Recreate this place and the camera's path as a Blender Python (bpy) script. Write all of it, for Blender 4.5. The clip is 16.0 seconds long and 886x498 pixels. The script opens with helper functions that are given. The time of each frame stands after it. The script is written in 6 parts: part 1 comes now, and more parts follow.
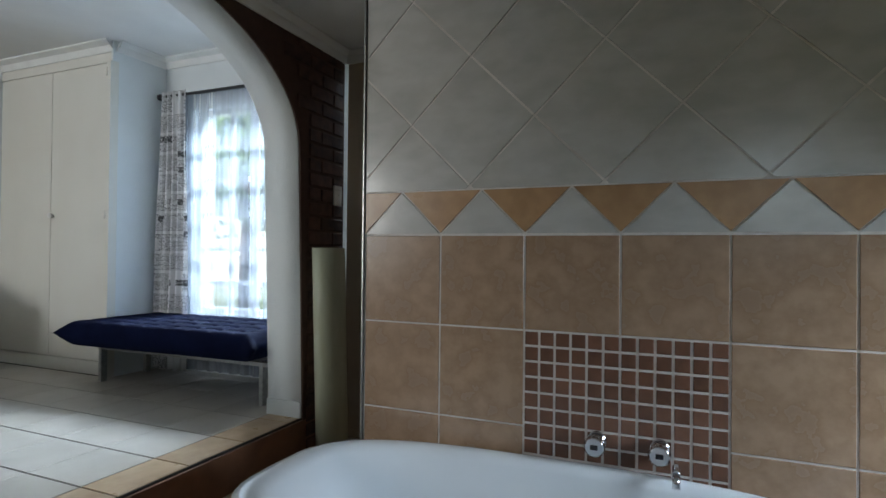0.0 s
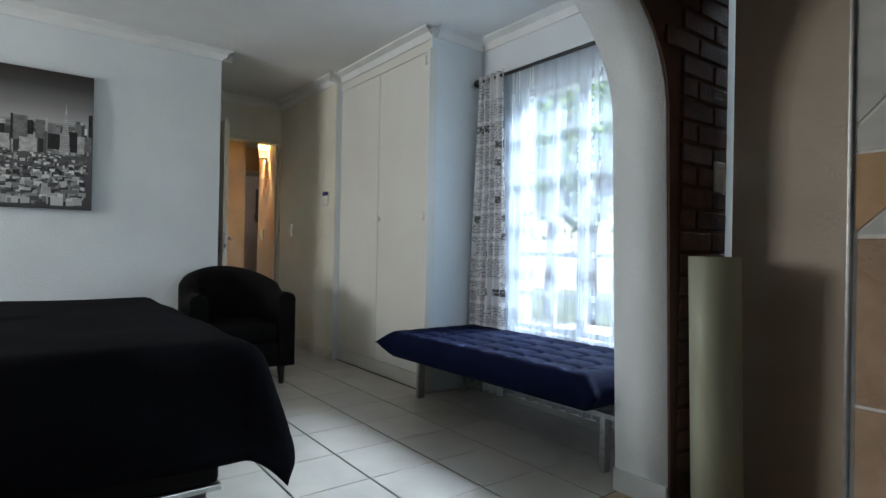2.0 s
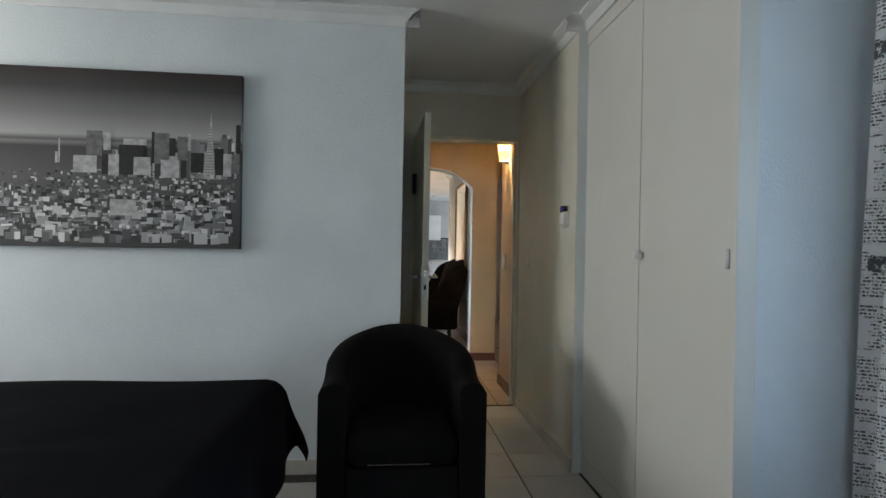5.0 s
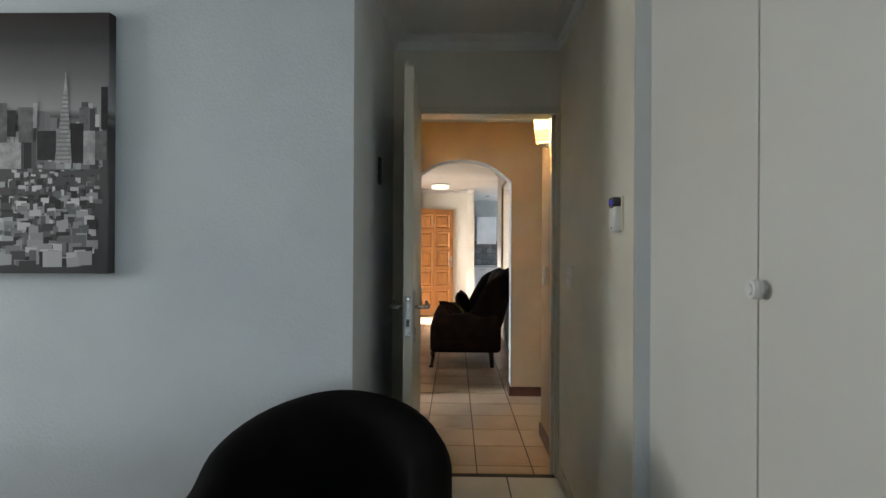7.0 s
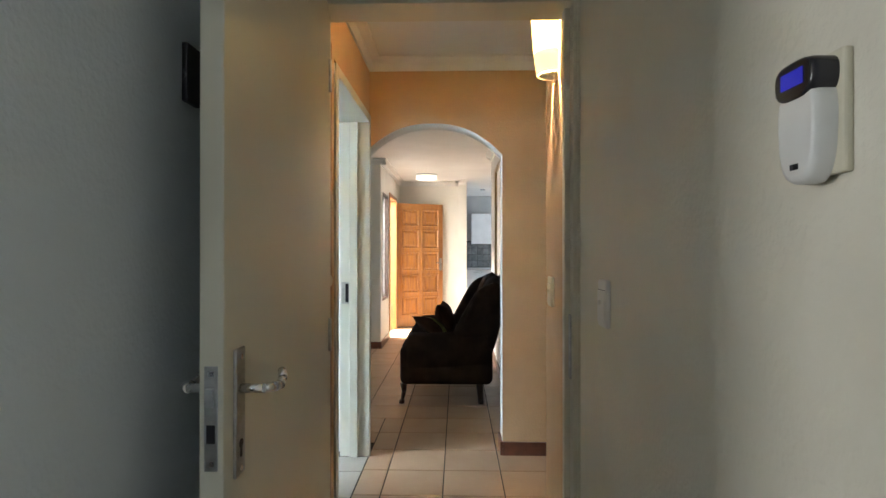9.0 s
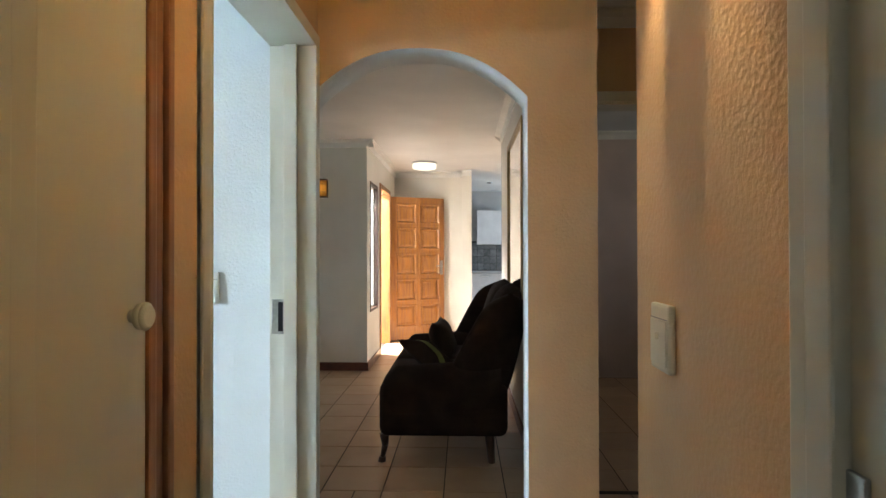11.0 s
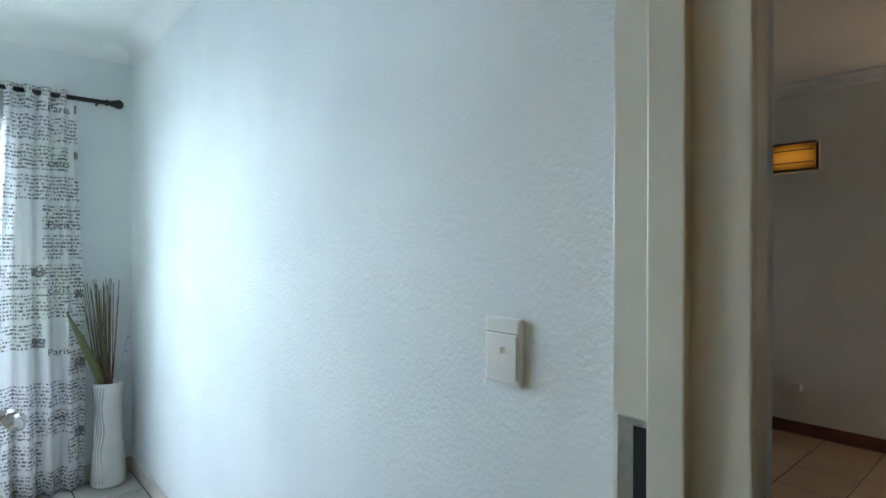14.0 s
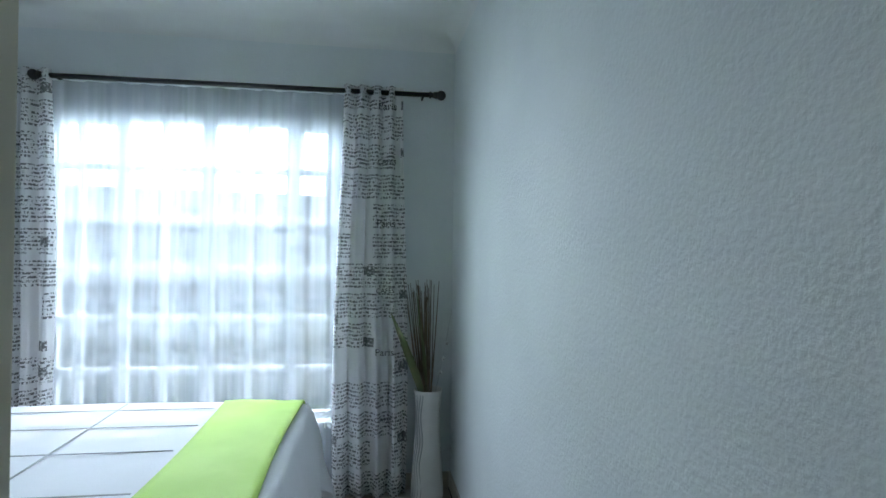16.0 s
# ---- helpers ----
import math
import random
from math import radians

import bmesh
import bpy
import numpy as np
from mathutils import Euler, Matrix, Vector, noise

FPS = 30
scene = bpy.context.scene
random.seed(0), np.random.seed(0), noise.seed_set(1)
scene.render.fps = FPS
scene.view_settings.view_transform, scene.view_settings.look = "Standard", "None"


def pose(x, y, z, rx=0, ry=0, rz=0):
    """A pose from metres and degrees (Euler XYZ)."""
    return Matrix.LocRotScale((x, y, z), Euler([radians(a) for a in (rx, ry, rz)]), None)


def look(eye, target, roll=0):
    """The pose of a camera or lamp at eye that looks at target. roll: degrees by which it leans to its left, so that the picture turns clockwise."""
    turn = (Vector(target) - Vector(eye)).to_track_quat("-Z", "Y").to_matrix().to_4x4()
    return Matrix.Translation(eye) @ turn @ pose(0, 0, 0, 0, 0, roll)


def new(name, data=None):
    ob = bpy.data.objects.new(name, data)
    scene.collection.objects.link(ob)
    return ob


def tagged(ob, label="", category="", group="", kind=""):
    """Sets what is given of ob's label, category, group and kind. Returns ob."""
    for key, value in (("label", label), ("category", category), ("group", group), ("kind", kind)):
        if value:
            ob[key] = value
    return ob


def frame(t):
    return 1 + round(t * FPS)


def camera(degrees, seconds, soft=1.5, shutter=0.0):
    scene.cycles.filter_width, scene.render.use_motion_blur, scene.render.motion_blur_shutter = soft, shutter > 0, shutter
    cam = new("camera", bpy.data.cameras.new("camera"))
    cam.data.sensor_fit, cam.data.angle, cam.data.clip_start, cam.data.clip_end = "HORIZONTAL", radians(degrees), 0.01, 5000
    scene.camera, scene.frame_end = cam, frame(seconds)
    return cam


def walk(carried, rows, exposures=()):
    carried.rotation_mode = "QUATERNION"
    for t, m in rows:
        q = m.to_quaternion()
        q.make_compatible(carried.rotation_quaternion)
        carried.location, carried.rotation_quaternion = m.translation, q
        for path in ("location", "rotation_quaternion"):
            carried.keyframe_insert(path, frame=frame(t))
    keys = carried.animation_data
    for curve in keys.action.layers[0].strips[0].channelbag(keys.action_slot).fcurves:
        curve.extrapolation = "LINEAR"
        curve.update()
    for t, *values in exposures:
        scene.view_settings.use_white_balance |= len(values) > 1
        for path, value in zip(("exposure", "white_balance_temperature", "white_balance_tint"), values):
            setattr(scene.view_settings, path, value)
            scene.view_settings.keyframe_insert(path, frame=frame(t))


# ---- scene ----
cam = camera(77.6, 16.0, soft=1.5)
PATH = [
    (0.0, (0.066, -0.069, 0.919), (1.910, 0.704, 0.938), 0.6),
    (0.5, (0.221, 0.090, 0.928), (1.961, 1.076, 0.950), 0.8),
    (1.0, (0.398, 0.250, 0.935), (1.979, 1.475, 0.956), 0.9),
    (1.5, (0.559, 0.466, 0.937), (1.934, 1.918, 0.953), 1.0),
    (2.0, (0.680, 0.717, 0.948), (1.887, 2.311, 0.956), 1.1),
    (2.5, (0.873, 0.953, 0.950), (1.894, 2.672, 0.951), 1.2),
    (3.0, (1.055, 1.234, 0.973), (1.909, 3.042, 0.970), 1.2),
    (3.5, (1.244, 1.489, 1.003), (1.909, 3.376, 0.997), 1.1),
    (4.0, (1.424, 1.710, 1.075), (1.947, 3.640, 1.071), 1.1),
    (4.5, (1.612, 1.934, 1.147), (1.950, 3.905, 1.141), 1.1),
    (5.6, (1.930, 2.480, 1.230), (2.040, 4.477, 1.232), 0.8),
    (7.0, (2.206, 3.245, 1.261), (2.161, 5.244, 1.265), 0.3),
    (7.5, (2.274, 3.590, 1.272), (2.225, 5.590, 1.279), 0.3),
    (8.0, (2.344, 3.947, 1.270), (2.296, 5.946, 1.278), 0.3),
    (8.5, (2.392, 4.279, 1.258), (2.344, 6.279, 1.266), 0.2),
    (9.0, (2.411, 4.625, 1.257), (2.359, 6.625, 1.265), 0.0),
    (10.2, (2.438, 5.420, 1.248), (2.376, 7.419, 1.262), -0.1),
    (11.5, (2.426, 6.191, 1.243), (2.329, 8.189, 1.259), -0.2),
    (12.0, (2.387, 6.511, 1.250), (2.185, 8.501, 1.264), 0.0),
    (12.5, (2.340, 6.760, 1.256), (1.865, 8.703, 1.268), 0.0),
    (13.0, (2.318, 6.949, 1.278), (1.477, 8.764, 1.280), 0.3),
    (13.5, (2.257, 7.115, 1.298), (1.049, 8.709, 1.284), 0.4),
    (14.0, (2.115, 7.289, 1.300), (0.620, 8.618, 1.296), 0.1),
    (14.5, (1.948, 7.430, 1.282), (0.230, 8.453, 1.285), 0.2),
    (15.0, (1.780, 7.513, 1.272), (-0.084, 8.238, 1.280), 0.5),
    (15.5, (1.636, 7.562, 1.274), (-0.309, 8.029, 1.284), 0.6),
    (16.0, (1.475, 7.601, 1.265), (-0.506, 7.877, 1.282), 0.7),
]
EXPOSURE = [(0, 1.15), (1.0, 1.32), (1.5, 1.25), (2.5, 0.95), (3.5, 0.76), (4.5, 0.98), (7, 0.98), (8, 0.98), (8.5, 1.15), (9, 1.35), (11.5, 0.98), (12, 0.85), (12.5, 0.72), (13, 0.55), (13.5, 0.4), (14, 0.2), (14.5, -0.15), (15, -0.45), (15.5, -0.82), (16, -1.15)]
walk(cam, [(t, look(e, g, r)) for t, e, g, r in PATH], EXPOSURE)

# ---- world, sun and lamps ----
world = bpy.data.worlds.new("sky")
scene.world = world
world.use_nodes = True
wn = world.node_tree
sky = wn.nodes.new("ShaderNodeTexSky")
sky.sky_type = "NISHITA"
sky.sun_disc = False
SUN_ELEV, SUN_AZ = radians(52), radians(-72)      # azimuth from +y, clockwise
sky.sun_elevation = SUN_ELEV
sky.sun_rotation = SUN_AZ
wn.links.new(sky.outputs[0], wn.nodes["Background"].inputs[0])
wn.nodes["Background"].inputs[1].default_value = 0.15
sun_data = bpy.data.lights.new("sun", "SUN")
sun_data.energy, sun_data.angle, sun_data.color = 4.5, radians(0.5), (1.0, 0.95, 0.87)
sun_ob = new("sun", sun_data)
sun_from = Vector((math.sin(SUN_AZ) * math.cos(SUN_ELEV), math.cos(SUN_AZ) * math.cos(SUN_ELEV), math.sin(SUN_ELEV)))
sun_ob.matrix_world = look(sun_from * 30, (0, 0, 0))


def area(name, eye, target, w, h, watts, color):
    d = bpy.data.lights.new(name, "AREA")
    d.shape, d.size, d.size_y, d.energy, d.color = "RECTANGLE", w, h, watts, color
    o = new(name, d)
    o.matrix_world = look(eye, target)
    return o


def bulb(name, at, watts, color, radius=0.03):
    d = bpy.data.lights.new(name, "POINT")
    d.energy, d.color, d.shadow_soft_size = watts, color, radius
    o = new(name, d)
    o.location = at
    return o


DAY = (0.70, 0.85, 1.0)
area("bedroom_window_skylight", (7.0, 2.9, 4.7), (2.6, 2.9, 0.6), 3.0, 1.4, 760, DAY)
area("bedroom_west_window_light", (-2.33, 4.2, 1.5), (2.5, 4.3, 1.9), 1.1, 1.0, 29, (0.97, 0.97, 0.95))
area("second_bedroom_skylight", (-2.35, 6.5, 2.4), (1.6, 7.3, 1.0), 1.7, 1.5, 850, (0.71, 0.86, 1.0))
area("bath_window_light", (-1.62, -0.9, 1.55), (2, -0.7, 1.4), 0.7, 0.6, 0.15, DAY)
area("bath_south_window_light", (1.6, -1.93, 1.0), (1.95, -0.4, 0.2), 0.8, 0.6, 4.2, DAY).data.spread = radians(75)
area("entrance_skylight", (-0.6, 13.1, 3.4), (1.9, 13.0, 0.5), 1.6, 1.2, 800, (1.0, 0.97, 0.92))
# added fill to brighten the lounge, in an assumed opening out of view
area("lounge_fill_light", (-2.4, 10.0, 1.4), (2, 10.0, 1.0), 1.6, 1.2, 3.4, DAY)
# added fill for the kitchen, behind an assumed window never in view
area("kitchen_fill_light", (4.35, 15.2, 1.6), (2.5, 15.6, 1.2), 1.0, 0.8, 10, DAY)
bulb("hall_sconce_bulb", (2.742, 6.80, 2.12), 105, (1.0, 0.80, 0.47))
bulb("lounge_sconce_bulb", (0.855, 11.66, 1.94), 0.9, (1.0, 0.6, 0.22))
bulb("guest_room_bulb", (4.40, 10.05, 2.30), 0.4, (1.0, 0.80, 0.62))
area("guest_room_window_light", (6.05, 10.0, 1.5), (4.0, 10.2, 0.9), 0.9, 0.8, 0.8, (0.72, 0.78, 1.0))


# ---- materials ----
def mat(name, color, rough=0.6, color2=None, scale=6.0, bump=0.0, bscale=60.0, metal=0.0, vary=0.0, spec=0.5,
        stretch=(1, 1, 1), sheen=0.0, coat=0.0, mix_lo=0.35, mix_hi=0.65, wear=0.12):
    m = bpy.data.materials.new(name)
    m.use_nodes = True
    nt = m.node_tree
    b = nt.nodes["Principled BSDF"]
    b.inputs["Roughness"].default_value = rough
    b.inputs["Metallic"].default_value = metal
    b.inputs["Specular IOR Level"].default_value = spec
    b.inputs["Coat Weight"].default_value = coat
    b.inputs["Coat Roughness"].default_value = 0.08
    b.inputs["Sheen Weight"].default_value = sheen
    tc = nt.nodes.new("ShaderNodeTexCoord")
    mp = nt.nodes.new("ShaderNodeMapping")
    mp.inputs["Scale"].default_value = stretch
    nt.links.new(tc.outputs["Object"], mp.inputs[0])
    oi = nt.nodes.new("ShaderNodeObjectInfo")
    off = nt.nodes.new("ShaderNodeVectorMath")
    off.operation = "ADD"
    mul = nt.nodes.new("ShaderNodeMath")
    mul.operation = "MULTIPLY"
    mul.inputs[1].default_value = 37.0 if vary else 0.0
    nt.links.new(oi.outputs["Random"], mul.inputs[0])
    nt.links.new(mp.outputs[0], off.inputs[0])
    nt.links.new(mul.outputs[0], off.inputs[1])
    n1 = nt.nodes.new("ShaderNodeTexNoise")
    n1.inputs["Scale"].default_value = scale
    n1.inputs["Detail"].default_value = 6
    nt.links.new(off.outputs[0], n1.inputs["Vector"])
    ramp = nt.nodes.new("ShaderNodeValToRGB")
    ramp.color_ramp.elements[0].position, ramp.color_ramp.elements[1].position = mix_lo, mix_hi
    c2 = color2 or tuple(c * (1 - wear) for c in color)
    ramp.color_ramp.elements[0].color = (*color, 1)
    ramp.color_ramp.elements[1].color = (*c2, 1)
    nt.links.new(n1.outputs["Fac"], ramp.inputs[0])
    out = ramp.outputs[0]
    if vary:
        hs = nt.nodes.new("ShaderNodeHueSaturation")
        mr = nt.nodes.new("ShaderNodeMapRange")
        mr.inputs[3].default_value, mr.inputs[4].default_value = 1 - vary, 1 + vary
        nt.links.new(oi.outputs["Random"], mr.inputs[0])
        nt.links.new(mr.outputs[0], hs.inputs["Value"])
        nt.links.new(out, hs.inputs["Color"])
        out = hs.outputs[0]
    nt.links.new(out, b.inputs["Base Color"])
    n2 = nt.nodes.new("ShaderNodeTexNoise")
    n2.inputs["Scale"].default_value = bscale
    n2.inputs["Detail"].default_value = 4
    nt.links.new(off.outputs[0], n2.inputs["Vector"])
    rr = nt.nodes.new("ShaderNodeMapRange")
    rr.inputs[3].default_value, rr.inputs[4].default_value = max(0.02, rough - 0.08), min(1, rough + 0.08)
    nt.links.new(n1.outputs["Fac"], rr.inputs[0])
    nt.links.new(rr.outputs[0], b.inputs["Roughness"])
    if bump:
        bp = nt.nodes.new("ShaderNodeBump")
        bp.inputs["Strength"].default_value = bump
        bp.inputs["Distance"].default_value = 0.004
        nt.links.new(n2.outputs["Fac"], bp.inputs["Height"])
        nt.links.new(bp.outputs[0], b.inputs["Normal"])
    return m


def glow(name, color, strength, base=(0.8, 0.8, 0.8)):
    m = mat(name, base, 0.5)
    b = m.node_tree.nodes["Principled BSDF"]
    b.inputs["Emission Color"].default_value = (*color, 1)
    b.inputs["Emission Strength"].default_value = strength
    return m


WALL_WHITE = mat("white_plaster", (0.74, 0.78, 0.79), 0.62, (0.68, 0.72, 0.735), 2.2, 0.55, 95, spec=0.3)
WALL_ORANGE = mat("ochre_plaster", (0.62, 0.40, 0.22), 0.6, (0.55, 0.35, 0.19), 2.5, 0.55, 90, spec=0.35)
WALL_PINK = mat("guest_room_plaster", (0.62, 0.52, 0.50), 0.65, None, 2.5, 0.4, 90)
WALL_CREAM = mat("cream_plaster", (0.76, 0.75, 0.70), 0.6, (0.70, 0.69, 0.64), 2.5, 0.45, 90, spec=0.3)
# cream plaster of the passage, yellow spill of the hall sconce mixed into its colour
WALL_PASSAGE = mat("lamp_tinted_cream_plaster", (0.74, 0.71, 0.61), 0.5, (0.68, 0.65, 0.55), 2.5, 0.45, 90, spec=0.35)
WALL_BEIGE = mat("beige_bath_plaster", (0.52, 0.43, 0.33), 0.5, (0.46, 0.38, 0.29), 3, 0.3, 70)
CEIL = mat("ceiling_board", (0.78, 0.79, 0.79), 0.7, None, 1.5, 0.1, 40)
CORN = mat("cornice_paint", (0.80, 0.81, 0.80), 0.55, None, 4, 0.05, 40)
TRIMTILE = mat("skirting_tile", (0.58, 0.54, 0.48), 0.35, (0.50, 0.46, 0.40), 9, 0.05, 50, vary=0.06)
DARKSKIRT = mat("red_brown_skirting", (0.16, 0.055, 0.03), 0.35, (0.11, 0.04, 0.025), 12, 0.1, 50)
GROUT = mat("dark_grout", (0.05, 0.042, 0.036), 0.9, (0.03, 0.026, 0.022), 20)
GROUT_LIGHT = mat("light_grout", (0.74, 0.70, 0.66), 0.85, (0.64, 0.6, 0.55), 20)
GROUT_TAN = mat("tan_grout", (0.42, 0.33, 0.25), 0.85, (0.34, 0.26, 0.2), 20)
TILE_WHITE = mat("glazed_white_floor_tile", (0.50, 0.47, 0.425), 0.32, (0.45, 0.42, 0.375), 5, 0.04, 30, vary=0.05)
TILE_TAN = mat("tan_step_tile", (0.50, 0.36, 0.23), 0.3, (0.40, 0.27, 0.16), 9, 0.05, 30, vary=0.07)
TILE_HALL = mat("terracotta_beige_floor_tile", (0.47, 0.32, 0.205), 0.4, (0.42, 0.28, 0.175), 4, 0.05, 40, vary=0.07)
TILE_WALL = mat("brown_bath_wall_tile", (0.41, 0.275, 0.18), 0.26, (0.29, 0.185, 0.115), 13, 0.10, 26, vary=0.05)
TILE_PALE = mat("pale_marbled_wall_tile", (0.54, 0.53, 0.50), 0.2, (0.46, 0.45, 0.42), 7, 0.05, 26, vary=0.03, stretch=(1, 1, 2.2))
TILE_OCHRE = mat("ochre_border_tile", (0.47, 0.29, 0.15), 0.3, (0.38, 0.22, 0.11), 14, 0.1, 30, vary=0.05)
MOSAIC = mat("red_brown_mosaic", (0.20, 0.095, 0.06), 0.22, (0.14, 0.07, 0.045), 12, 0.1, 40, vary=0.18)
BRICK = mat("dark_red_face_brick", (0.10, 0.045, 0.03), 0.8, (0.05, 0.024, 0.018), 18, 0.6, 60, vary=0.3)
MORTAR = mat("dark_mortar", (0.085, 0.045, 0.033), 0.9, None, 25, 0.4, 60)
RISER = mat("brown_step_riser", (0.22, 0.10, 0.055), 0.35, (0.15, 0.07, 0.04), 6, 0.1, 40)
ENAMEL = mat("white_bath_enamel", (0.78, 0.82, 0.85), 0.12, (0.74, 0.78, 0.81), 3, coat=0.5)
CHROME = mat("chrome", (0.75, 0.75, 0.76), 0.12, None, 8, metal=1.0)
STEEL = mat("brushed_steel", (0.50, 0.50, 0.49), 0.35, (0.38, 0.38, 0.37), 40, metal=1.0)
BLACKCLOTH = mat("black_bedspread", (0.0045, 0.0045, 0.006), 0.95, (0.003, 0.003, 0.004), 5, 0.25, 240, spec=0.05)
BLACKSUEDE = mat("black_microfibre", (0.007, 0.006, 0.006), 0.9, (0.004, 0.004, 0.004), 6, 0.2, 300, spec=0.1)
BLACKWOOD = mat("black_stained_wood", (0.012, 0.010, 0.009), 0.4, None, 10)
NAVY = mat("navy_velour", (0.004, 0.0075, 0.030), 0.9, (0.003, 0.0055, 0.022), 7, 0.25, 260, spec=0.08)
CUPBOARD = mat("cream_enamel_paint", (0.72, 0.71, 0.66), 0.38, (0.69, 0.675, 0.62), 2, 0.06, 30)
DOORPAINT = mat("cream_door_paint", (0.66, 0.62, 0.50), 0.32, (0.62, 0.58, 0.46), 2, 0.05, 30)
FRAMEPAINT = mat("cream_frame_paint", (0.66, 0.65, 0.57), 0.35, (0.60, 0.59, 0.51), 4, 0.05, 40)
PLASTIC = mat("white_plastic", (0.78, 0.78, 0.76), 0.3, None, 8)
CREAMPLASTIC = mat("cream_plastic", (0.70, 0.66, 0.52), 0.35, None, 8)
DARKPLASTIC = mat("dark_plastic", (0.02, 0.02, 0.025), 0.25, None, 8)
BLUELCD = glow("blue_display", (0.03, 0.03, 0.9), 0.12, (0.01, 0.01, 0.1))
ROD = mat("black_iron_rod", (0.015, 0.016, 0.018), 0.4, None, 20)
WINPAINT = mat("white_window_paint", (0.78, 0.79, 0.80), 0.4, None, 12, 0.1, 40)
WOOD = mat("varnished_meranti", (0.50, 0.235, 0.075), 0.28, (0.30, 0.12, 0.035), 5, 0.15, 40, stretch=(9, 9, 0.8), coat=0.3)
CUPWOOD = mat("brown_varnished_strip", (0.30, 0.13, 0.05), 0.35, (0.22, 0.09, 0.035), 6, 0.1, 40, stretch=(8, 8, 0.7))
GOLDWOOD = mat("pale_gilt_frame", (0.42, 0.29, 0.11), 0.35, (0.33, 0.22, 0.08), 16, 0.1, 60)
SOFA = mat("dark_brown_chenille", (0.030, 0.018, 0.014), 0.9, (0.019, 0.011, 0.009), 9, 0.35, 240, spec=0.1)
GREENCUSH = mat("olive_green_fabric", (0.18, 0.20, 0.05), 0.85, (0.13, 0.15, 0.035), 14, 0.3, 240)
LEGWOOD = mat("dark_turned_wood", (0.05, 0.022, 0.012), 0.35, None, 12)
LIME = mat("lime_green_runner", (0.42, 0.66, 0.07), 0.7, (0.37, 0.60, 0.055), 6, 0.2, 200, sheen=0.2)
LINEN = mat("white_bed_linen", (0.80, 0.81, 0.85), 0.8, (0.75, 0.76, 0.80), 4, 0.2, 160)
VASE = mat("white_ceramic", (0.76, 0.76, 0.74), 0.3, None, 6)
VASELINE = mat("grey_wavy_relief", (0.42, 0.43, 0.44), 0.4, None, 12)
TWIG = mat("brown_dried_twig", (0.10, 0.065, 0.045), 0.7, (0.16, 0.11, 0.07), 30)
FROND = mat("green_leaf_blade", (0.09, 0.13, 0.045), 0.5, (0.13, 0.14, 0.06), 12)
ROLLMAT = mat("pale_green_vinyl_roll", (0.42, 0.44, 0.33), 0.4, (0.36, 0.37, 0.27), 5, 0.05, 40, stretch=(3, 3, 0.6))
KITWHITE = mat("white_kitchen_laminate", (0.76, 0.77, 0.78), 0.3, None, 5)
COUNTER = mat("pale_worktop", (0.55, 0.56, 0.57), 0.25, (0.45, 0.46, 0.47), 30)
SPLASH = mat("grey_slate_splash_tile", (0.22, 0.22, 0.22), 0.35, (0.13, 0.14, 0.14), 12, 0.1, 30, vary=0.2)
KITWALL = mat("grey_kitchen_paint", (0.50, 0.51, 0.51), 0.6, None, 4, 0.1, 60)
GRASS = mat("lawn_soil", (0.10, 0.16, 0.045), 0.9, (0.18, 0.19, 0.08), 3, 0.5, 30)
PAVING = mat("pale_paving", (0.42, 0.40, 0.36), 0.85, (0.35, 0.33, 0.3), 6, 0.3, 40)
LEAF = mat("tree_leaf", (0.07, 0.12, 0.03), 0.6, (0.11, 0.16, 0.05), 3, vary=0.2)
BARK = mat("bark", (0.12, 0.085, 0.06), 0.9, (0.07, 0.05, 0.035), 14, 0.6, 40, stretch=(3, 3, 0.6))
ROOFTILE = mat("grey_concrete_roof_tile", (0.30, 0.30, 0.31), 0.8, (0.23, 0.23, 0.24), 8, 0.3, 50, vary=0.1)
FACADE = mat("pale_neighbour_render", (0.62, 0.60, 0.55), 0.8, None, 3, 0.3, 40)
MIRROR = mat("mirror_silver", (0.9, 0.9, 0.9), 0.02, (0.88, 0.88, 0.88), 2, metal=1.0)
MIRROR.node_tree.nodes["Principled BSDF"].inputs["Roughness"].default_value = 0.01
SHADE_GLOW = glow("sconce_glass_glow", (1.0, 0.66, 0.20), 3.2, (0.9, 0.75, 0.4))
SHADE_DIM = glow("sconce_glass_lower", (1.0, 0.66, 0.22), 1.1, (0.8, 0.7, 0.4))
AMBER_GLOW = glow("amber_glass_glow", (1.0, 0.40, 0.04), 0.3, (0.35, 0.15, 0.03))
# the amber glass glows most in front of its bulb
nt = AMBER_GLOW.node_tree
tca = nt.nodes.new("ShaderNodeTexCoord")
mpa = nt.nodes.new("ShaderNodeMapping")
mpa.inputs["Scale"].default_value = (6.0, 6.0, 9.0)
nt.links.new(tca.outputs["Object"], mpa.inputs[0])
gra = nt.nodes.new("ShaderNodeTexGradient")
gra.gradient_type = "SPHERICAL"
nt.links.new(mpa.outputs[0], gra.inputs[0])
mra = nt.nodes.new("ShaderNodeMapRange")
mra.inputs[3].default_value, mra.inputs[4].default_value = 0.04, 0.6
nt.links.new(gra.outputs["Fac"], mra.inputs[0])
nt.links.new(mra.outputs[0], nt.nodes["Principled BSDF"].inputs["Emission Strength"])
LAMP_GLOW = glow("lamp_glow", (1.0, 0.8, 0.5), 12.0)
OPAL = glow("lit_opal_glass", (1.0, 0.94, 0.82), 0.55, (0.78, 0.74, 0.62))


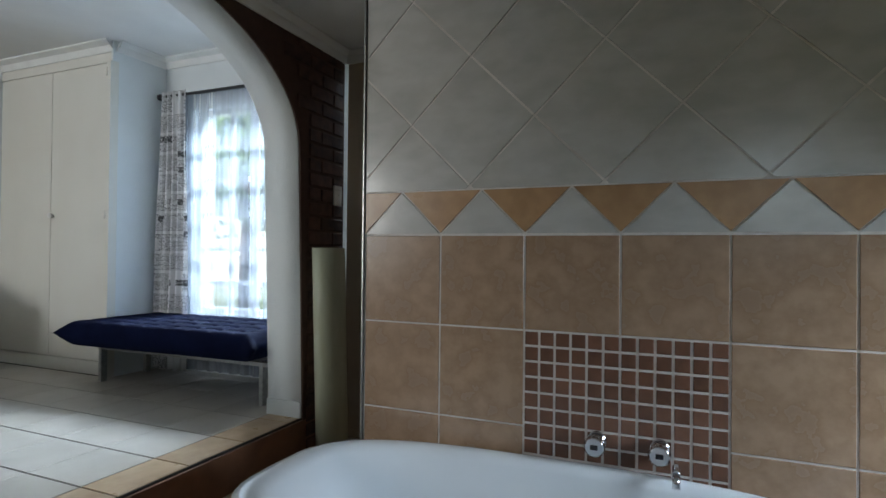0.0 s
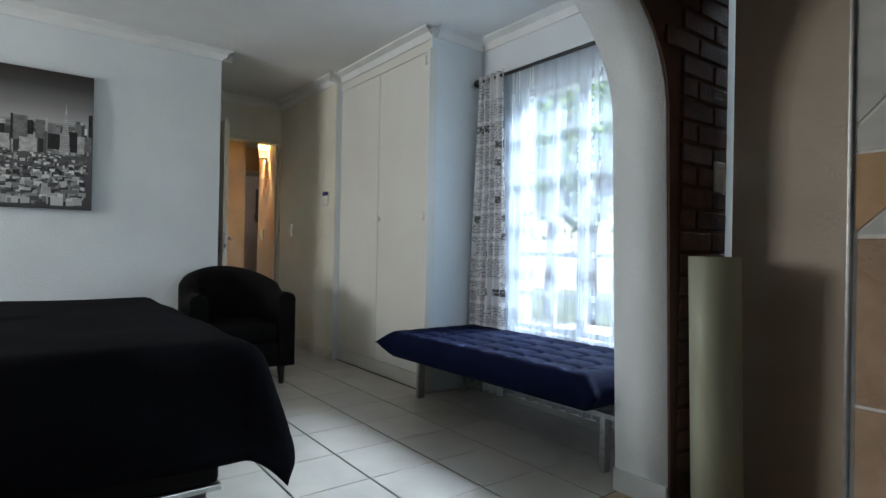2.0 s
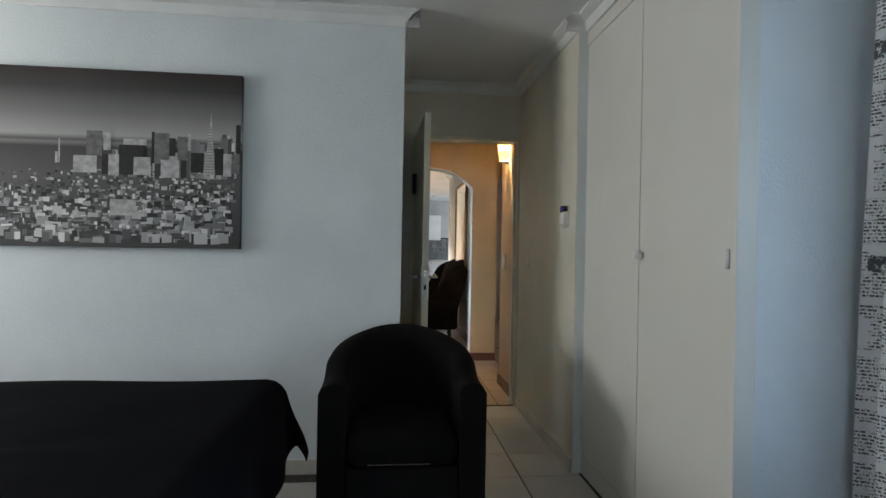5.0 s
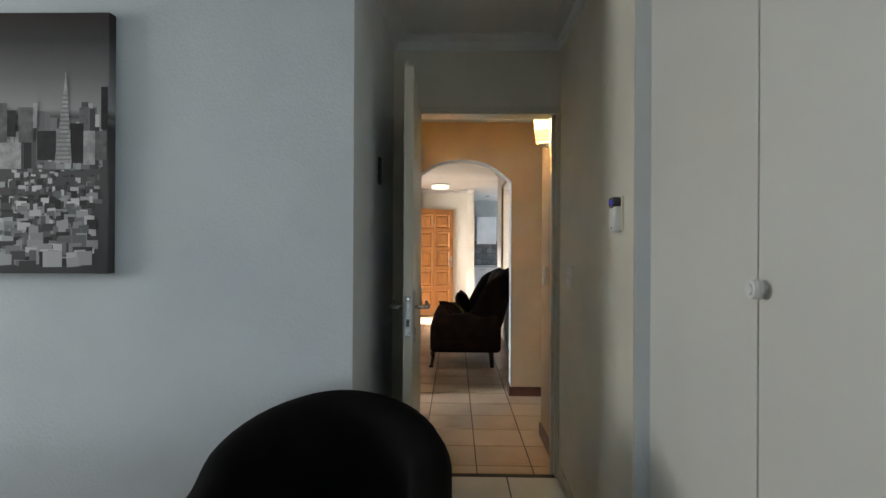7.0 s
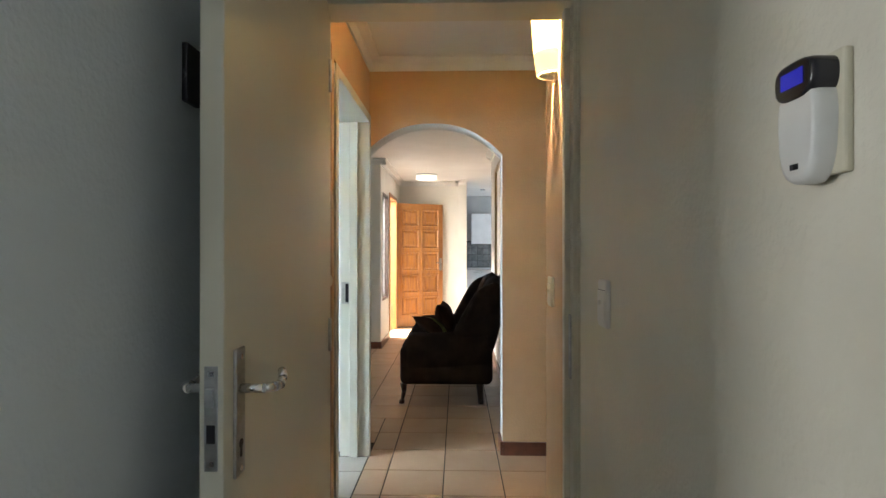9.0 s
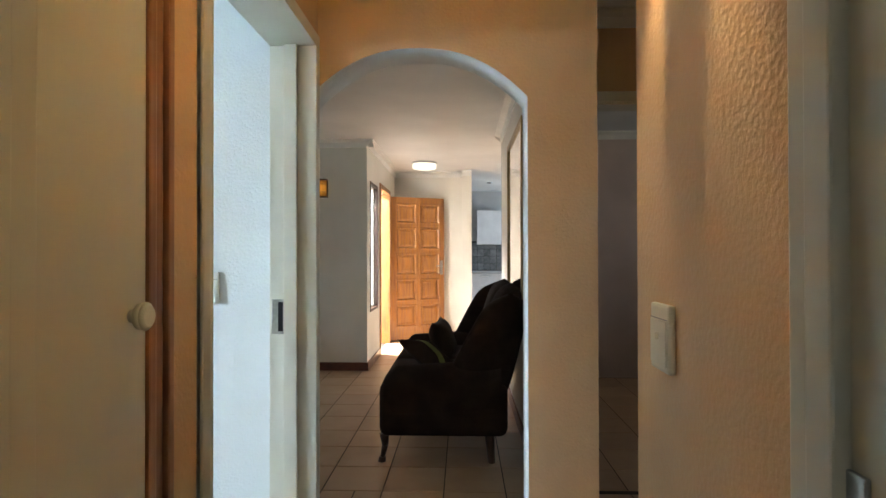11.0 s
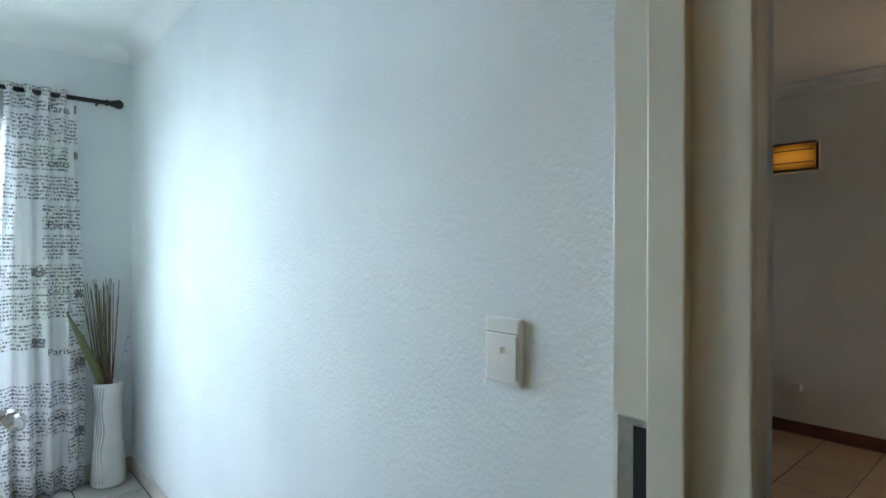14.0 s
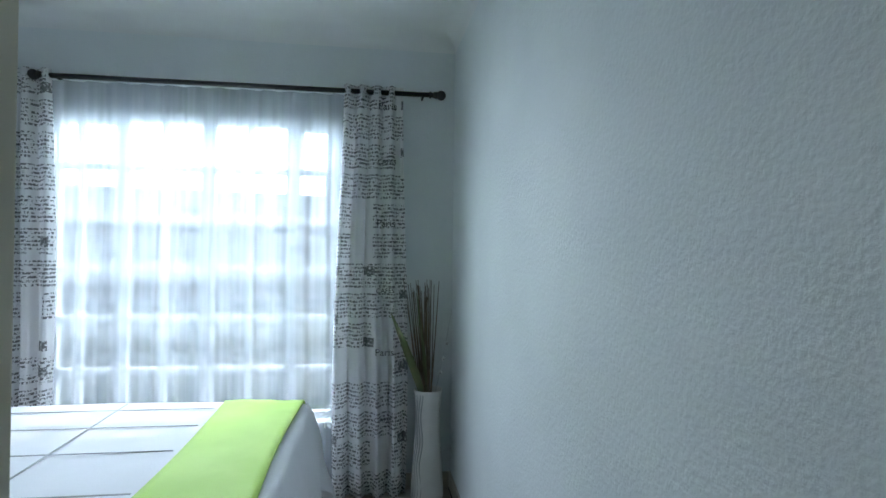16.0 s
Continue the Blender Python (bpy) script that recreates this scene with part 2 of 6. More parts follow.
def glass_mat():
    m = bpy.data.materials.new("clear_glass")
    m.use_nodes = True
    b = m.node_tree.nodes["Principled BSDF"]
    b.inputs["Base Color"].default_value = (0.95, 0.98, 0.98, 1)
    b.inputs["Roughness"].default_value = 0.02
    b.inputs["Transmission Weight"].default_value = 1.0
    b.inputs["IOR"].default_value = 1.05
    return m


GLASS = glass_mat()


def sheer_mat(name, tint, open_share):
    m = bpy.data.materials.new(name)
    m.use_nodes = True
    nt = m.node_tree
    nt.nodes.remove(nt.nodes["Principled BSDF"])
    out = nt.nodes["Material Output"]
    tr = nt.nodes.new("ShaderNodeBsdfTransparent")
    df = nt.nodes.new("ShaderNodeBsdfDiffuse")
    tl = nt.nodes.new("ShaderNodeBsdfTranslucent")
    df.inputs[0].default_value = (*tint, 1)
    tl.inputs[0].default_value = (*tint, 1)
    a = nt.nodes.new("ShaderNodeMixShader")
    a.inputs[0].default_value = 0.6
    nt.links.new(df.outputs[0], a.inputs[1])
    nt.links.new(tl.outputs[0], a.inputs[2])
    c = nt.nodes.new("ShaderNodeMixShader")
    tc = nt.nodes.new("ShaderNodeTexCoord")
    wv = nt.nodes.new("ShaderNodeTexNoise")
    mp = nt.nodes.new("ShaderNodeMapping")
    mp.inputs["Scale"].default_value = (1, 14, 0.35)
    nt.links.new(tc.outputs["Object"], mp.inputs[0])
    nt.links.new(mp.outputs[0], wv.inputs["Vector"])
    wv.inputs["Scale"].default_value = 2.0
    mr = nt.nodes.new("ShaderNodeMapRange")
    mr.inputs[3].default_value, mr.inputs[4].default_value = open_share + 0.15, open_share - 0.15
    nt.links.new(wv.outputs["Fac"], mr.inputs[0])
    nt.links.new(mr.outputs[0], c.inputs[0])
    nt.links.new(a.outputs[0], c.inputs[1])
    nt.links.new(tr.outputs[0], c.inputs[2])
    nt.links.new(c.outputs[0], out.inputs[0])
    return m


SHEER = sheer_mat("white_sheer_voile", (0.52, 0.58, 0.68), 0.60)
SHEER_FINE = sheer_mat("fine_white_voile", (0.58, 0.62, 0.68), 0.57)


def print_mat(name, line_scale, dark):
    """White cotton printed with rows of tiny script, boxed text blocks and stamps."""
    m = mat(name, (0.80, 0.80, 0.80), 0.85, None, 5, 0.15, 200)
    nt = m.node_tree
    b = nt.nodes["Principled BSDF"]
    tc = nt.nodes.new("ShaderNodeTexCoord")

    def noise_mask(sc, scale, lo, hi):
        mp = nt.nodes.new("ShaderNodeMapping")
        mp.inputs["Scale"].default_value = sc
        nt.links.new(tc.outputs["Object"], mp.inputs[0])
        n = nt.nodes.new("ShaderNodeTexNoise")
        n.inputs["Scale"].default_value = scale
        n.inputs["Detail"].default_value = 2
        nt.links.new(mp.outputs[0], n.inputs["Vector"])
        r = nt.nodes.new("ShaderNodeMapRange")
        r.inputs[1].default_value, r.inputs[2].default_value = lo, hi
        nt.links.new(n.outputs["Fac"], r.inputs[0])
        return r.outputs[0]

    def math_node(op, a, c):
        n = nt.nodes.new("ShaderNodeMath")
        n.operation = op
        for i, v in enumerate((a, c)):
            if isinstance(v, (int, float)):
                n.inputs[i].default_value = v
            else:
                nt.links.new(v, n.inputs[i])
        return n.outputs[0]

    sep = nt.nodes.new("ShaderNodeSeparateXYZ")
    nt.links.new(tc.outputs["Object"], sep.inputs[0])
    rows = math_node("FRACT", math_node("MULTIPLY", sep.outputs["Z"], line_scale), 0)
    rowmask = math_node("GREATER_THAN", rows, 0.42)
    strokes = noise_mask((1.0, 1.4, 0.7), line_scale * 1.5, 0.46, 0.53)
    words = noise_mask((0.6, 1.0, 1.6), 14, 0.34, 0.40)

    def cells(fy, fz, seed):
        # paragraphs: a random number for each cell, and the place inside it
        cy = math_node("ADD", math_node("MULTIPLY", sep.outputs["Y"], fy), seed)
        cz = math_node("MULTIPLY", sep.outputs["Z"], fz)
        comb = nt.nodes.new("ShaderNodeCombineXYZ")
        nt.links.new(math_node("FLOOR", cy, 0), comb.inputs[0])
        nt.links.new(math_node("FLOOR", cz, 0), comb.inputs[1])
        wn_ = nt.nodes.new("ShaderNodeTexWhiteNoise")
        nt.links.new(comb.outputs[0], wn_.inputs["Vector"])
        return wn_.outputs["Value"], math_node("FRACT", cy, 0), math_node("FRACT", cz, 0)

    para, py_, pz_ = cells(9.0, 6.5, 0.3)
    dense = math_node("MULTIPLY", math_node("GREATER_THAN", para, 0.12), math_node("LESS_THAN", pz_, 0.86))
    script = math_node("MULTIPLY", math_node("MULTIPLY", math_node("MULTIPLY", rowmask, strokes), words), dense)
    st, sy_, sz_ = cells(11.0, 8.1, 0.7)
    inside = math_node("MULTIPLY", math_node("LESS_THAN", math_node("ABSOLUTE", math_node("SUBTRACT", sy_, 0.5), 0), 0.30),
                       math_node("LESS_THAN", math_node("ABSOLUTE", math_node("SUBTRACT", sz_, 0.5), 0), 0.19))
    stamps = math_node("MULTIPLY", math_node("MULTIPLY", inside, math_node("GREATER_THAN", st, 0.85)), noise_mask((1, 1, 1), 70, 0.33, 0.5))
    ink = math_node("MULTIPLY", math_node("MAXIMUM", script, stamps), dark)
    mx = nt.nodes.new("ShaderNodeMix")
    mx.data_type = "RGBA"
    nt.links.new(ink, mx.inputs[0])
    mx.inputs[6].default_value = (0.86, 0.86, 0.87, 1)
    mx.inputs[7].default_value = (0.035, 0.035, 0.04, 1)
    nt.links.new(mx.outputs[2], b.inputs["Base Color"])
    # thin cotton lets a little daylight through
    tl = nt.nodes.new("ShaderNodeBsdfTranslucent")
    nt.links.new(mx.outputs[2], tl.inputs[0])
    ms = nt.nodes.new("ShaderNodeMixShader")
    ms.inputs[0].default_value = 0.38
    nt.links.new(b.outputs[0], ms.inputs[1])
    nt.links.new(tl.outputs[0], ms.inputs[2])
    nt.links.new(ms.outputs[0], nt.nodes["Material Output"].inputs[0])
    return m


PRINT1 = print_mat("newsprint_cotton", 95, 0.9)
PRINT2 = print_mat("script_print_cotton", 52, 0.8)


# ---- builders ----
def box(bm, x0, x1, y0, y1, z0, z1, m=None):
    v = [bm.verts.new(p) for p in ((x0, y0, z0), (x1, y0, z0), (x1, y1, z0), (x0, y1, z0), (x0, y0, z1), (x1, y0, z1), (x1, y1, z1), (x0, y1, z1))]
    if m is not None:
        for q in v:
            q.co = m @ q.co
    for f in ((0, 3, 2, 1), (4, 5, 6, 7), (0, 1, 5, 4), (1, 2, 6, 5), (2, 3, 7, 6), (3, 0, 4, 7)):
        bm.faces.new([v[i] for i in f])
    return v


def bevel(bm, w, seg=2):
    bmesh.ops.bevel(bm, geom=bm.edges[:], offset=w, segments=seg, profile=0.6, affect="EDGES", clamp_overlap=True)


def cyl(bm, p0, p1, r0, r1=None, n=16, caps=True):
    r1 = r0 if r1 is None else r1
    p0, p1 = Vector(p0), Vector(p1)
    q = (p1 - p0).to_track_quat("Z", "Y").to_matrix()
    a = [bm.verts.new(p0 + q @ Vector((math.cos(2 * math.pi * i / n) * r0, math.sin(2 * math.pi * i / n) * r0, 0))) for i in range(n)]
    b = [bm.verts.new(p1 + q @ Vector((math.cos(2 * math.pi * i / n) * r1, math.sin(2 * math.pi * i / n) * r1, 0))) for i in range(n)]
    for i in range(n):
        f = bm.faces.new((a[i], a[(i + 1) % n], b[(i + 1) % n], b[i]))
        f.smooth = True
    if caps:
        bm.faces.new(a[::-1])
        bm.faces.new(b)


def lathe(bm, profile, at=(0, 0, 0), n=32):
    """profile: (radius, z) pairs, turned about the z axis at a place."""
    rings = []
    for r, z in profile:
        rings.append([bm.verts.new((at[0] + math.cos(2 * math.pi * i / n) * r, at[1] + math.sin(2 * math.pi * i / n) * r, at[2] + z)) for i in range(n)])
    for a, b in zip(rings, rings[1:]):
        for i in range(n):
            bm.faces.new((a[i], a[(i + 1) % n], b[(i + 1) % n], b[i])).smooth = True
    return rings


def grid(bm, nu, nv, fn, closed_u=False):
    rows = [[bm.verts.new(fn(i / (nu if closed_u else nu - 1), j / (nv - 1))) for i in range(nu)] for j in range(nv)]
    for j in range(nv - 1):
        for i in range(nu if closed_u else nu - 1):
            k = (i + 1) % nu
            bm.faces.new((rows[j][i], rows[j][k], rows[j + 1][k], rows[j + 1][i])).smooth = True
    return rows


def mesh_of(name, bm, material):
    bmesh.ops.recalc_face_normals(bm, faces=bm.faces[:])
    me = bpy.data.meshes.new(name)
    bm.to_mesh(me)
    bm.free()
    me.materials.append(material)
    return me


def part(name, bm, material, parent=None, label="", solid=0.0):
    """Links a bmesh as one mesh object, under a thing or a part."""
    o = new(name, mesh_of(name, bm, material))
    if parent is not None:
        o.parent = parent
    if label:
        o["label"] = label
    if solid:
        s = o.modifiers.new("thickness", "SOLIDIFY")
        s.thickness = solid
        s.offset = 0
    return o


def thing(name, label, category, at=(0, 0, 0), group="", kind=""):
    o = new(name)
    o.location = at
    o.empty_display_size = 0.1
    return tagged(o, label, category, group, kind)


def structure(name, bm, material, label="", category=""):
    return tagged(part(name, bm, material), label, category, kind="structure")


def B(*args):
    bm = bmesh.new()
    box(bm, *args)
    return bm


def RB(w, *args):
    """A box with rounded edges."""
    bm = B(*args)
    bevel(bm, w)
    return bm


def cornice(name, runs, zc, size=0.075):
    """Coved cornice: runs of (x0, y0, x1, y1, nx, ny), n pointing into the room."""
    bm = bmesh.new()
    prof = [(0.0, -size), (0.012, -size), (0.016, -size * 0.8), (size * 0.35, -size * 0.38), (size * 0.8, -0.016), (size, -0.012), (size, 0.0)]
    for x0, y0, x1, y1, nx, ny in runs:
        a = [bm.verts.new((x0 + nx * d, y0 + ny * d, zc + z)) for d, z in prof]
        b = [bm.verts.new((x1 + nx * d, y1 + ny * d, zc + z)) for d, z in prof]
        for i in range(len(prof) - 1):
            bm.faces.new((a[i], a[i + 1], b[i + 1], b[i]))
        bm.faces.new(a)
        bm.faces.new(b)
    return structure(name, bm, CORN, "white coved plaster cornice under the ceiling", "cornice")


def cove(name, runs, zc, size):
    """Plain rounded plaster cove, with no lips."""
    bm = bmesh.new()
    prof = [(size * (1 - math.sin(t * math.pi / 20)), -size * (1 - math.cos(t * math.pi / 20))) for t in range(11)]
    for x0, y0, x1, y1, nx, ny in runs:
        a = [bm.verts.new((x0 + nx * d, y0 + ny * d, zc + z)) for d, z in prof]
        b = [bm.verts.new((x1 + nx * d, y1 + ny * d, zc + z)) for d, z in prof]
        for i in range(10):
            bm.faces.new((a[i], a[i + 1], b[i + 1], b[i])).smooth = True
    return structure(name, bm, CEIL, "smooth rounded plaster cove", "cornice")


def wall_with_holes(name, axis, c0, c1, a0, a1, z0, z1, holes, material, label):
    """A wall along y (axis 'x': it lies at x c0..c1) or along x (axis 'y'), with holes (a0, a1, z0, z1) cut right through."""
    bm = bmesh.new()

    def bit(p, q, r, s):
        if q - p > 1e-4 and s - r > 1e-4:
            if axis == "x":
                box(bm, c0, c1, p, q, r, s)
            else:
                box(bm, p, q, c0, c1, r, s)
    pos = a0
    for h0, h1, hz0, hz1 in sorted(holes):
        bit(pos, h0, z0, z1)
        bit(h0, h1, z0, hz0)
        bit(h0, h1, hz1, z1)
        pos = h1
    bit(pos, a1, z0, z1)
    return structure(name, bm, material, label, "wall")


def arch_wall(name, y0, y1, x0, x1, z0, ztop, ax0, ax1, spring, rise, material, label, lean=0.0, expo=2.0, reveal=None, flat=False):
    """A wall along x with an arched opening ax0..ax1 through it."""
    bm = bmesh.new()
    n = 40
    cx, a = (ax0 + ax1) / 2, (ax1 - ax0) / 2
    pts = [(ax0, z0)]
    for i in range(n + 1):
        u = -math.cos(math.pi * i / n)
        pts.append((cx + u * (a - lean), spring + rise * ((1 - abs(u) ** 2.35) if flat else (1 - abs(u) ** expo) ** (1 / expo))))
    pts.append((ax1, z0))
    fr = [(bm.verts.new((x, y0, z)), bm.verts.new((x, y1, z))) for x, z in pts]
    top = [(bm.verts.new((x, y0, ztop)), bm.verts.new((x, y1, ztop))) for x, z in pts]
    for i in range(1, n + 1):
        (a0, a1), (b0, b1), (c0, c1), (d0, d1) = fr[i], fr[i + 1], top[i], top[i + 1]
        bm.faces.new((a0, b0, d0, c0))
        bm.faces.new((a1, c1, d1, b1))
        bm.faces.new((c0, d0, d1, c1))
    for i in range(n + 2):
        (a0, a1), (b0, b1) = fr[i], fr[i + 1]
        f = bm.faces.new((a0, a1, b1, b0))
        f.smooth, f.material_index = True, 1 if reveal else 0
    for side, k, xs in ((0, 1, x0), (-1, n + 1, x1)):
        if abs(xs - fr[side][0].co.x) < 1e-4:
            continue
        lo = [bm.verts.new((xs, y, z)) for y, z in ((y0, z0), (y1, z0), (y1, ztop), (y0, ztop))]
        (p0, p1), (q0, q1), (r0, r1) = fr[side], fr[k], top[k]
        bm.faces.new((lo[0], p0, q0, r0, lo[3]))
        bm.faces.new((lo[1], lo[2], r1, q1, p1))
        bm.faces.new(lo)
        bm.faces.new((lo[3], r0, r1, lo[2]))
    ob = structure(name, bm, material, label, "arch wall")
    if reveal:
        ob.data.materials.append(reveal)
    return ob


_tile_cache = {}


def tile_piece(name, sx, sy, th, material, parent, m, ch=0.002):
    """One tile with chamfered rims; alike tiles share their mesh."""
    key = (name, round(sx, 4), round(sy, 4), th, material.name)
    if key not in _tile_cache:
        bm = bmesh.new()
        a = [bm.verts.new((x * sx / 2, y * sy / 2, 0)) for x, y in ((-1, -1), (1, -1), (1, 1), (-1, 1))]
        b = [bm.verts.new((x * sx / 2, y * sy / 2, th - ch)) for x, y in ((-1, -1), (1, -1), (1, 1), (-1, 1))]
        c = [bm.verts.new((x * (sx / 2 - ch), y * (sy / 2 - ch), th)) for x, y in ((-1, -1), (1, -1), (1, 1), (-1, 1))]
        for i in range(4):
            j = (i + 1) % 4
            bm.faces.new((a[i], a[j], b[j], b[i]))
            bm.faces.new((b[i], b[j], c[j], c[i]))
        bm.faces.new(c)
        _tile_cache[key] = mesh_of(name, bm, material)
    o = new(name, _tile_cache[key])
    o.parent = parent
    o.matrix_local = m
    return o


def tile_floor(parent, material, x0, x1, y0, y1, px, py, ox, oy, z, gap=0.006, th=0.008, skip=None, cross=None):
    i0, i1 = math.floor((x0 - ox) / px), math.ceil((x1 - ox) / px)
    j0, j1 = math.floor((y0 - oy) / py), math.ceil((y1 - oy) / py)
    for i in range(i0, i1):
        for j in range(j0, j1):
            a0, a1 = max(x0, ox + i * px), min(x1, ox + (i + 1) * px)
            b0, b1 = max(y0, oy + j * py), min(y1, oy + (j + 1) * py)
            if a1 - a0 < 0.03 or b1 - b0 < 0.03 or (skip and skip((a0 + a1) / 2, (b0 + b1) / 2)):
                continue
            tile_piece("tile", a1 - a0 - gap, b1 - b0 - (cross or gap), th, material, parent, Matrix.Translation(((a0 + a1) / 2, (b0 + b1) / 2, z - th)))


# ---- structure ----
ZC = 2.45
ground = structure("ground", B(-60, 60, -60, 80, -0.62, -0.5), GRASS, "lawn and bare soil around the house", "ground")
# bedroom, passage and bath
floor_bed = structure("floor_bedroom", B(-2.3, 3.5, 1.84, 6.36, -0.14, -0.003), GROUT, "white glazed tiles with dark joints", "floor")
floor_bath = structure("floor_bath", B(-1.7, 3.1, -1.9, 1.84, -0.4, -0.203), GROUT_TAN, "tan tiles of the sunken bathroom", "floor")
structure("step_riser", B(0.0, 2.98, 1.825, 1.839, -0.203, -0.012), RISER, "brown tiled riser of the step up to the bedroom", "step")
floor_hall = structure("floor_hall", B(1.66, 4.3, 6.361, 8.8, -0.14, -0.003), GROUT, "beige terracotta tiles of the hall", "floor")
floor_lounge = structure("floor_lounge", B(-2.5, 4.4, 8.801, 16.8, -0.14, -0.003), GROUT, "beige terracotta tiles of the lounge", "floor")
floor_second = structure("floor_second_bedroom", B(-1.62, 1.659, 5.2, 8.4, -0.14, -0.003), GROUT, "white tiles of the second bedroom", "floor")
floor_guest = structure("floor_guest", B(2.85, 6.2, 8.81, 11.6, -0.146, -0.003), GROUT, "beige floor of the guest room", "floor")

bm = bmesh.new()
for x0, x1, y0, y1 in ((-2.42, 3.52, 1.84, 5.25), (-1.64, 2.96, 5.25, 8.1), (2.96, 6.2, 6.9, 11.84), (-2.64, 2.96, 8.1, 11.84), (1.2, 4.55, 11.84, 16.75)):
    box(bm, x0, x1, y0, y1, ZC, ZC + 0.12)
structure("ceiling_house", bm, CEIL, "white ceiling boards", "ceiling")
structure("ceiling_bath", B(-1.8, 3.2, -2.0, 1.838, 2.16, 2.28), CEIL, "low bathroom ceiling in shade", "ceiling")

arch_wall("wall_bedroom_arch", 1.84, 2.07, -2.3, 3.5, -0.003, ZC, 0.05, 2.605, 1.46, 0.66, WALL_WHITE,
          "white plastered wall with a wide arch", lean=0.06, expo=2.15)
wall_with_holes("wall_bedroom_window", "x", 3.27, 3.50, 2.07, 5.25, -0.2, ZC, [(2.12, 3.40, 0.45, 2.02)], WALL_WHITE, "white wall around the glazed garden door")
wall_with_holes("wall_picture", "y", 5.13, 5.25, -2.42, 1.70, 0, ZC, [], WALL_WHITE, "white textured wall behind the armchair")
wall_with_holes("wall_bedroom_west", "x", -2.42, -2.3, 1.84, 5.13, -0.2, ZC, [(3.6, 4.8, 0.95, 2.05)], WALL_WHITE, "plain white wall")
wall_with_holes("wall_hall_left", "x", 1.70, 1.855, 5.13, 8.04, 0, ZC, [(7.10, 8.00, 0, 2.06)], WALL_WHITE, "white wall between passage and second bedroom")
structure("wall_hall_left_facing", B(1.855, 1.865, 6.45, 7.05, 0, ZC), WALL_ORANGE, "ochre painted hall wall", "wall")
structure("wall_hall_left_lintel", B(1.855, 1.865, 7.05, 8.04, 2.11, ZC), WALL_ORANGE, "ochre painted hall wall above the door", "wall")
wall_with_holes("wall_passage_right", "x", 2.787, 2.95, 5.055, 6.33, 0, ZC, [], WALL_PASSAGE, "cream wall of the passage with the alarm panel")
wall_with_holes("wall_bedroom_door", "y", 6.33, 6.45, 1.855, 2.95, 0, ZC, [(1.97, 2.778, 0, 2.035)], WALL_PASSAGE, "wall around the bedroom door")
structure("wall_bedroom_door_back", B(1.97, 2.778, 6.45, 6.456, 2.085, ZC), WALL_ORANGE, "ochre hall side above the door", "wall")
wall_with_holes("wall_hall_right", "x", 2.80, 2.95, 6.456, 7.05, 0, ZC, [], WALL_ORANGE, "ochre plastered hall wall")
wall_with_holes("wall_hall_south_branch", "y", 6.93, 7.05, 2.95, 4.3, 0, ZC, [], WALL_ORANGE, "ochre wall of the side passage")
wall_with_holes("wall_hall_east", "x", 4.3, 4.42, 6.93, 8.8, 0, ZC, [], WALL_ORANGE, "ochre end wall")
arch_wall("wall_hall_arch", 8.04, 8.22, 1.702, 2.96, 0, ZC, 1.822, 2.69, 1.855, 0.195, WALL_ORANGE, "ochre plastered wall with a flat arch", reveal=WALL_WHITE, flat=True)
wall_with_holes("wall_guest_door", "y", 8.68, 8.80, 2.96, 4.3, 0, ZC, [(3.06, 3.72, 0, 2.0)], WALL_ORANGE, "ochre wall around the guest room door")
wall_with_holes("wall_mirror", "x", 2.84, 2.96, 8.22, 11.53, 0, ZC, [], WALL_CREAM, "cream lounge wall behind the sofa")
# lounge
wall_with_holes("wall_lounge_west", "x", -2.62, -2.5, 8.07, 11.84, 0, ZC, [(9.2, 10.8, 0.9, 2.0)], WALL_CREAM, "lounge wall with an unseen opening added for the fill lamp")
wall_with_holes("wall_lounge_south", "y", 8.07, 8.22, -2.5, -1.621, 0, ZC, [], WALL_CREAM, "plain lounge wall")
wall_with_holes("wall_lounge_lamp", "y", 11.72, 11.84, -2.5, 1.42, 0, ZC, [], WALL_CREAM, "cream wall with the amber wall lamp")
wall_with_holes("wall_entrance", "x", 1.30, 1.42, 11.84, 14.1, 0, ZC, [(11.92, 12.40, 0.62, 2.02), (12.64, 13.50, 0, 2.06)], WALL_CREAM, "cream wall with side window and front door opening")
wall_with_holes("wall_entrance_back", "y", 14.1, 14.22, 1.30, 2.57, 0, ZC, [], WALL_CREAM, "cream wall behind the open front door")
structure("wall_entrance_pier", B(2.43, 2.57, 13.92, 14.099, 0, ZC), WALL_CREAM, "cream pier beside the kitchen opening", "wall")
wall_with_holes("wall_kitchen_back", "y", 16.6, 16.72, 2.45, 4.5, 0, ZC, [], KITWALL, "grey kitchen wall")
wall_with_holes("wall_kitchen_west", "x", 2.45, 2.57, 14.22, 16.6, 0, ZC, [], KITWALL, "grey kitchen wall")
wall_with_holes("wall_kitchen_east", "x", 4.4, 4.52, 11.53, 16.6, 0, ZC, [(14.7, 15.7, 1.2, 2.0)], KITWALL, "kitchen wall with an unseen opening added for light")
wall_with_holes("wall_kitchen_south", "y", 11.53, 11.6, 2.84, 4.4, 0, ZC, [], KITWALL, "kitchen wall")
# guest room
wall_with_holes("wall_guest_back", "y", 11.45, 11.529, 2.96, 6.2, 0, ZC, [], WALL_PINK, "dusty pink guest room wall")
wall_with_holes("wall_guest_east", "x", 6.1, 6.2, 8.8, 11.45, 0, ZC, [(9.5, 10.5, 1.0, 2.0)], WALL_PINK, "dusty pink guest room wall")
wall_with_holes("wall_guest_front", "y", 8.68, 8.8, 4.42, 6.1, 0, ZC, [], WALL_PINK, "dusty pink guest room wall")
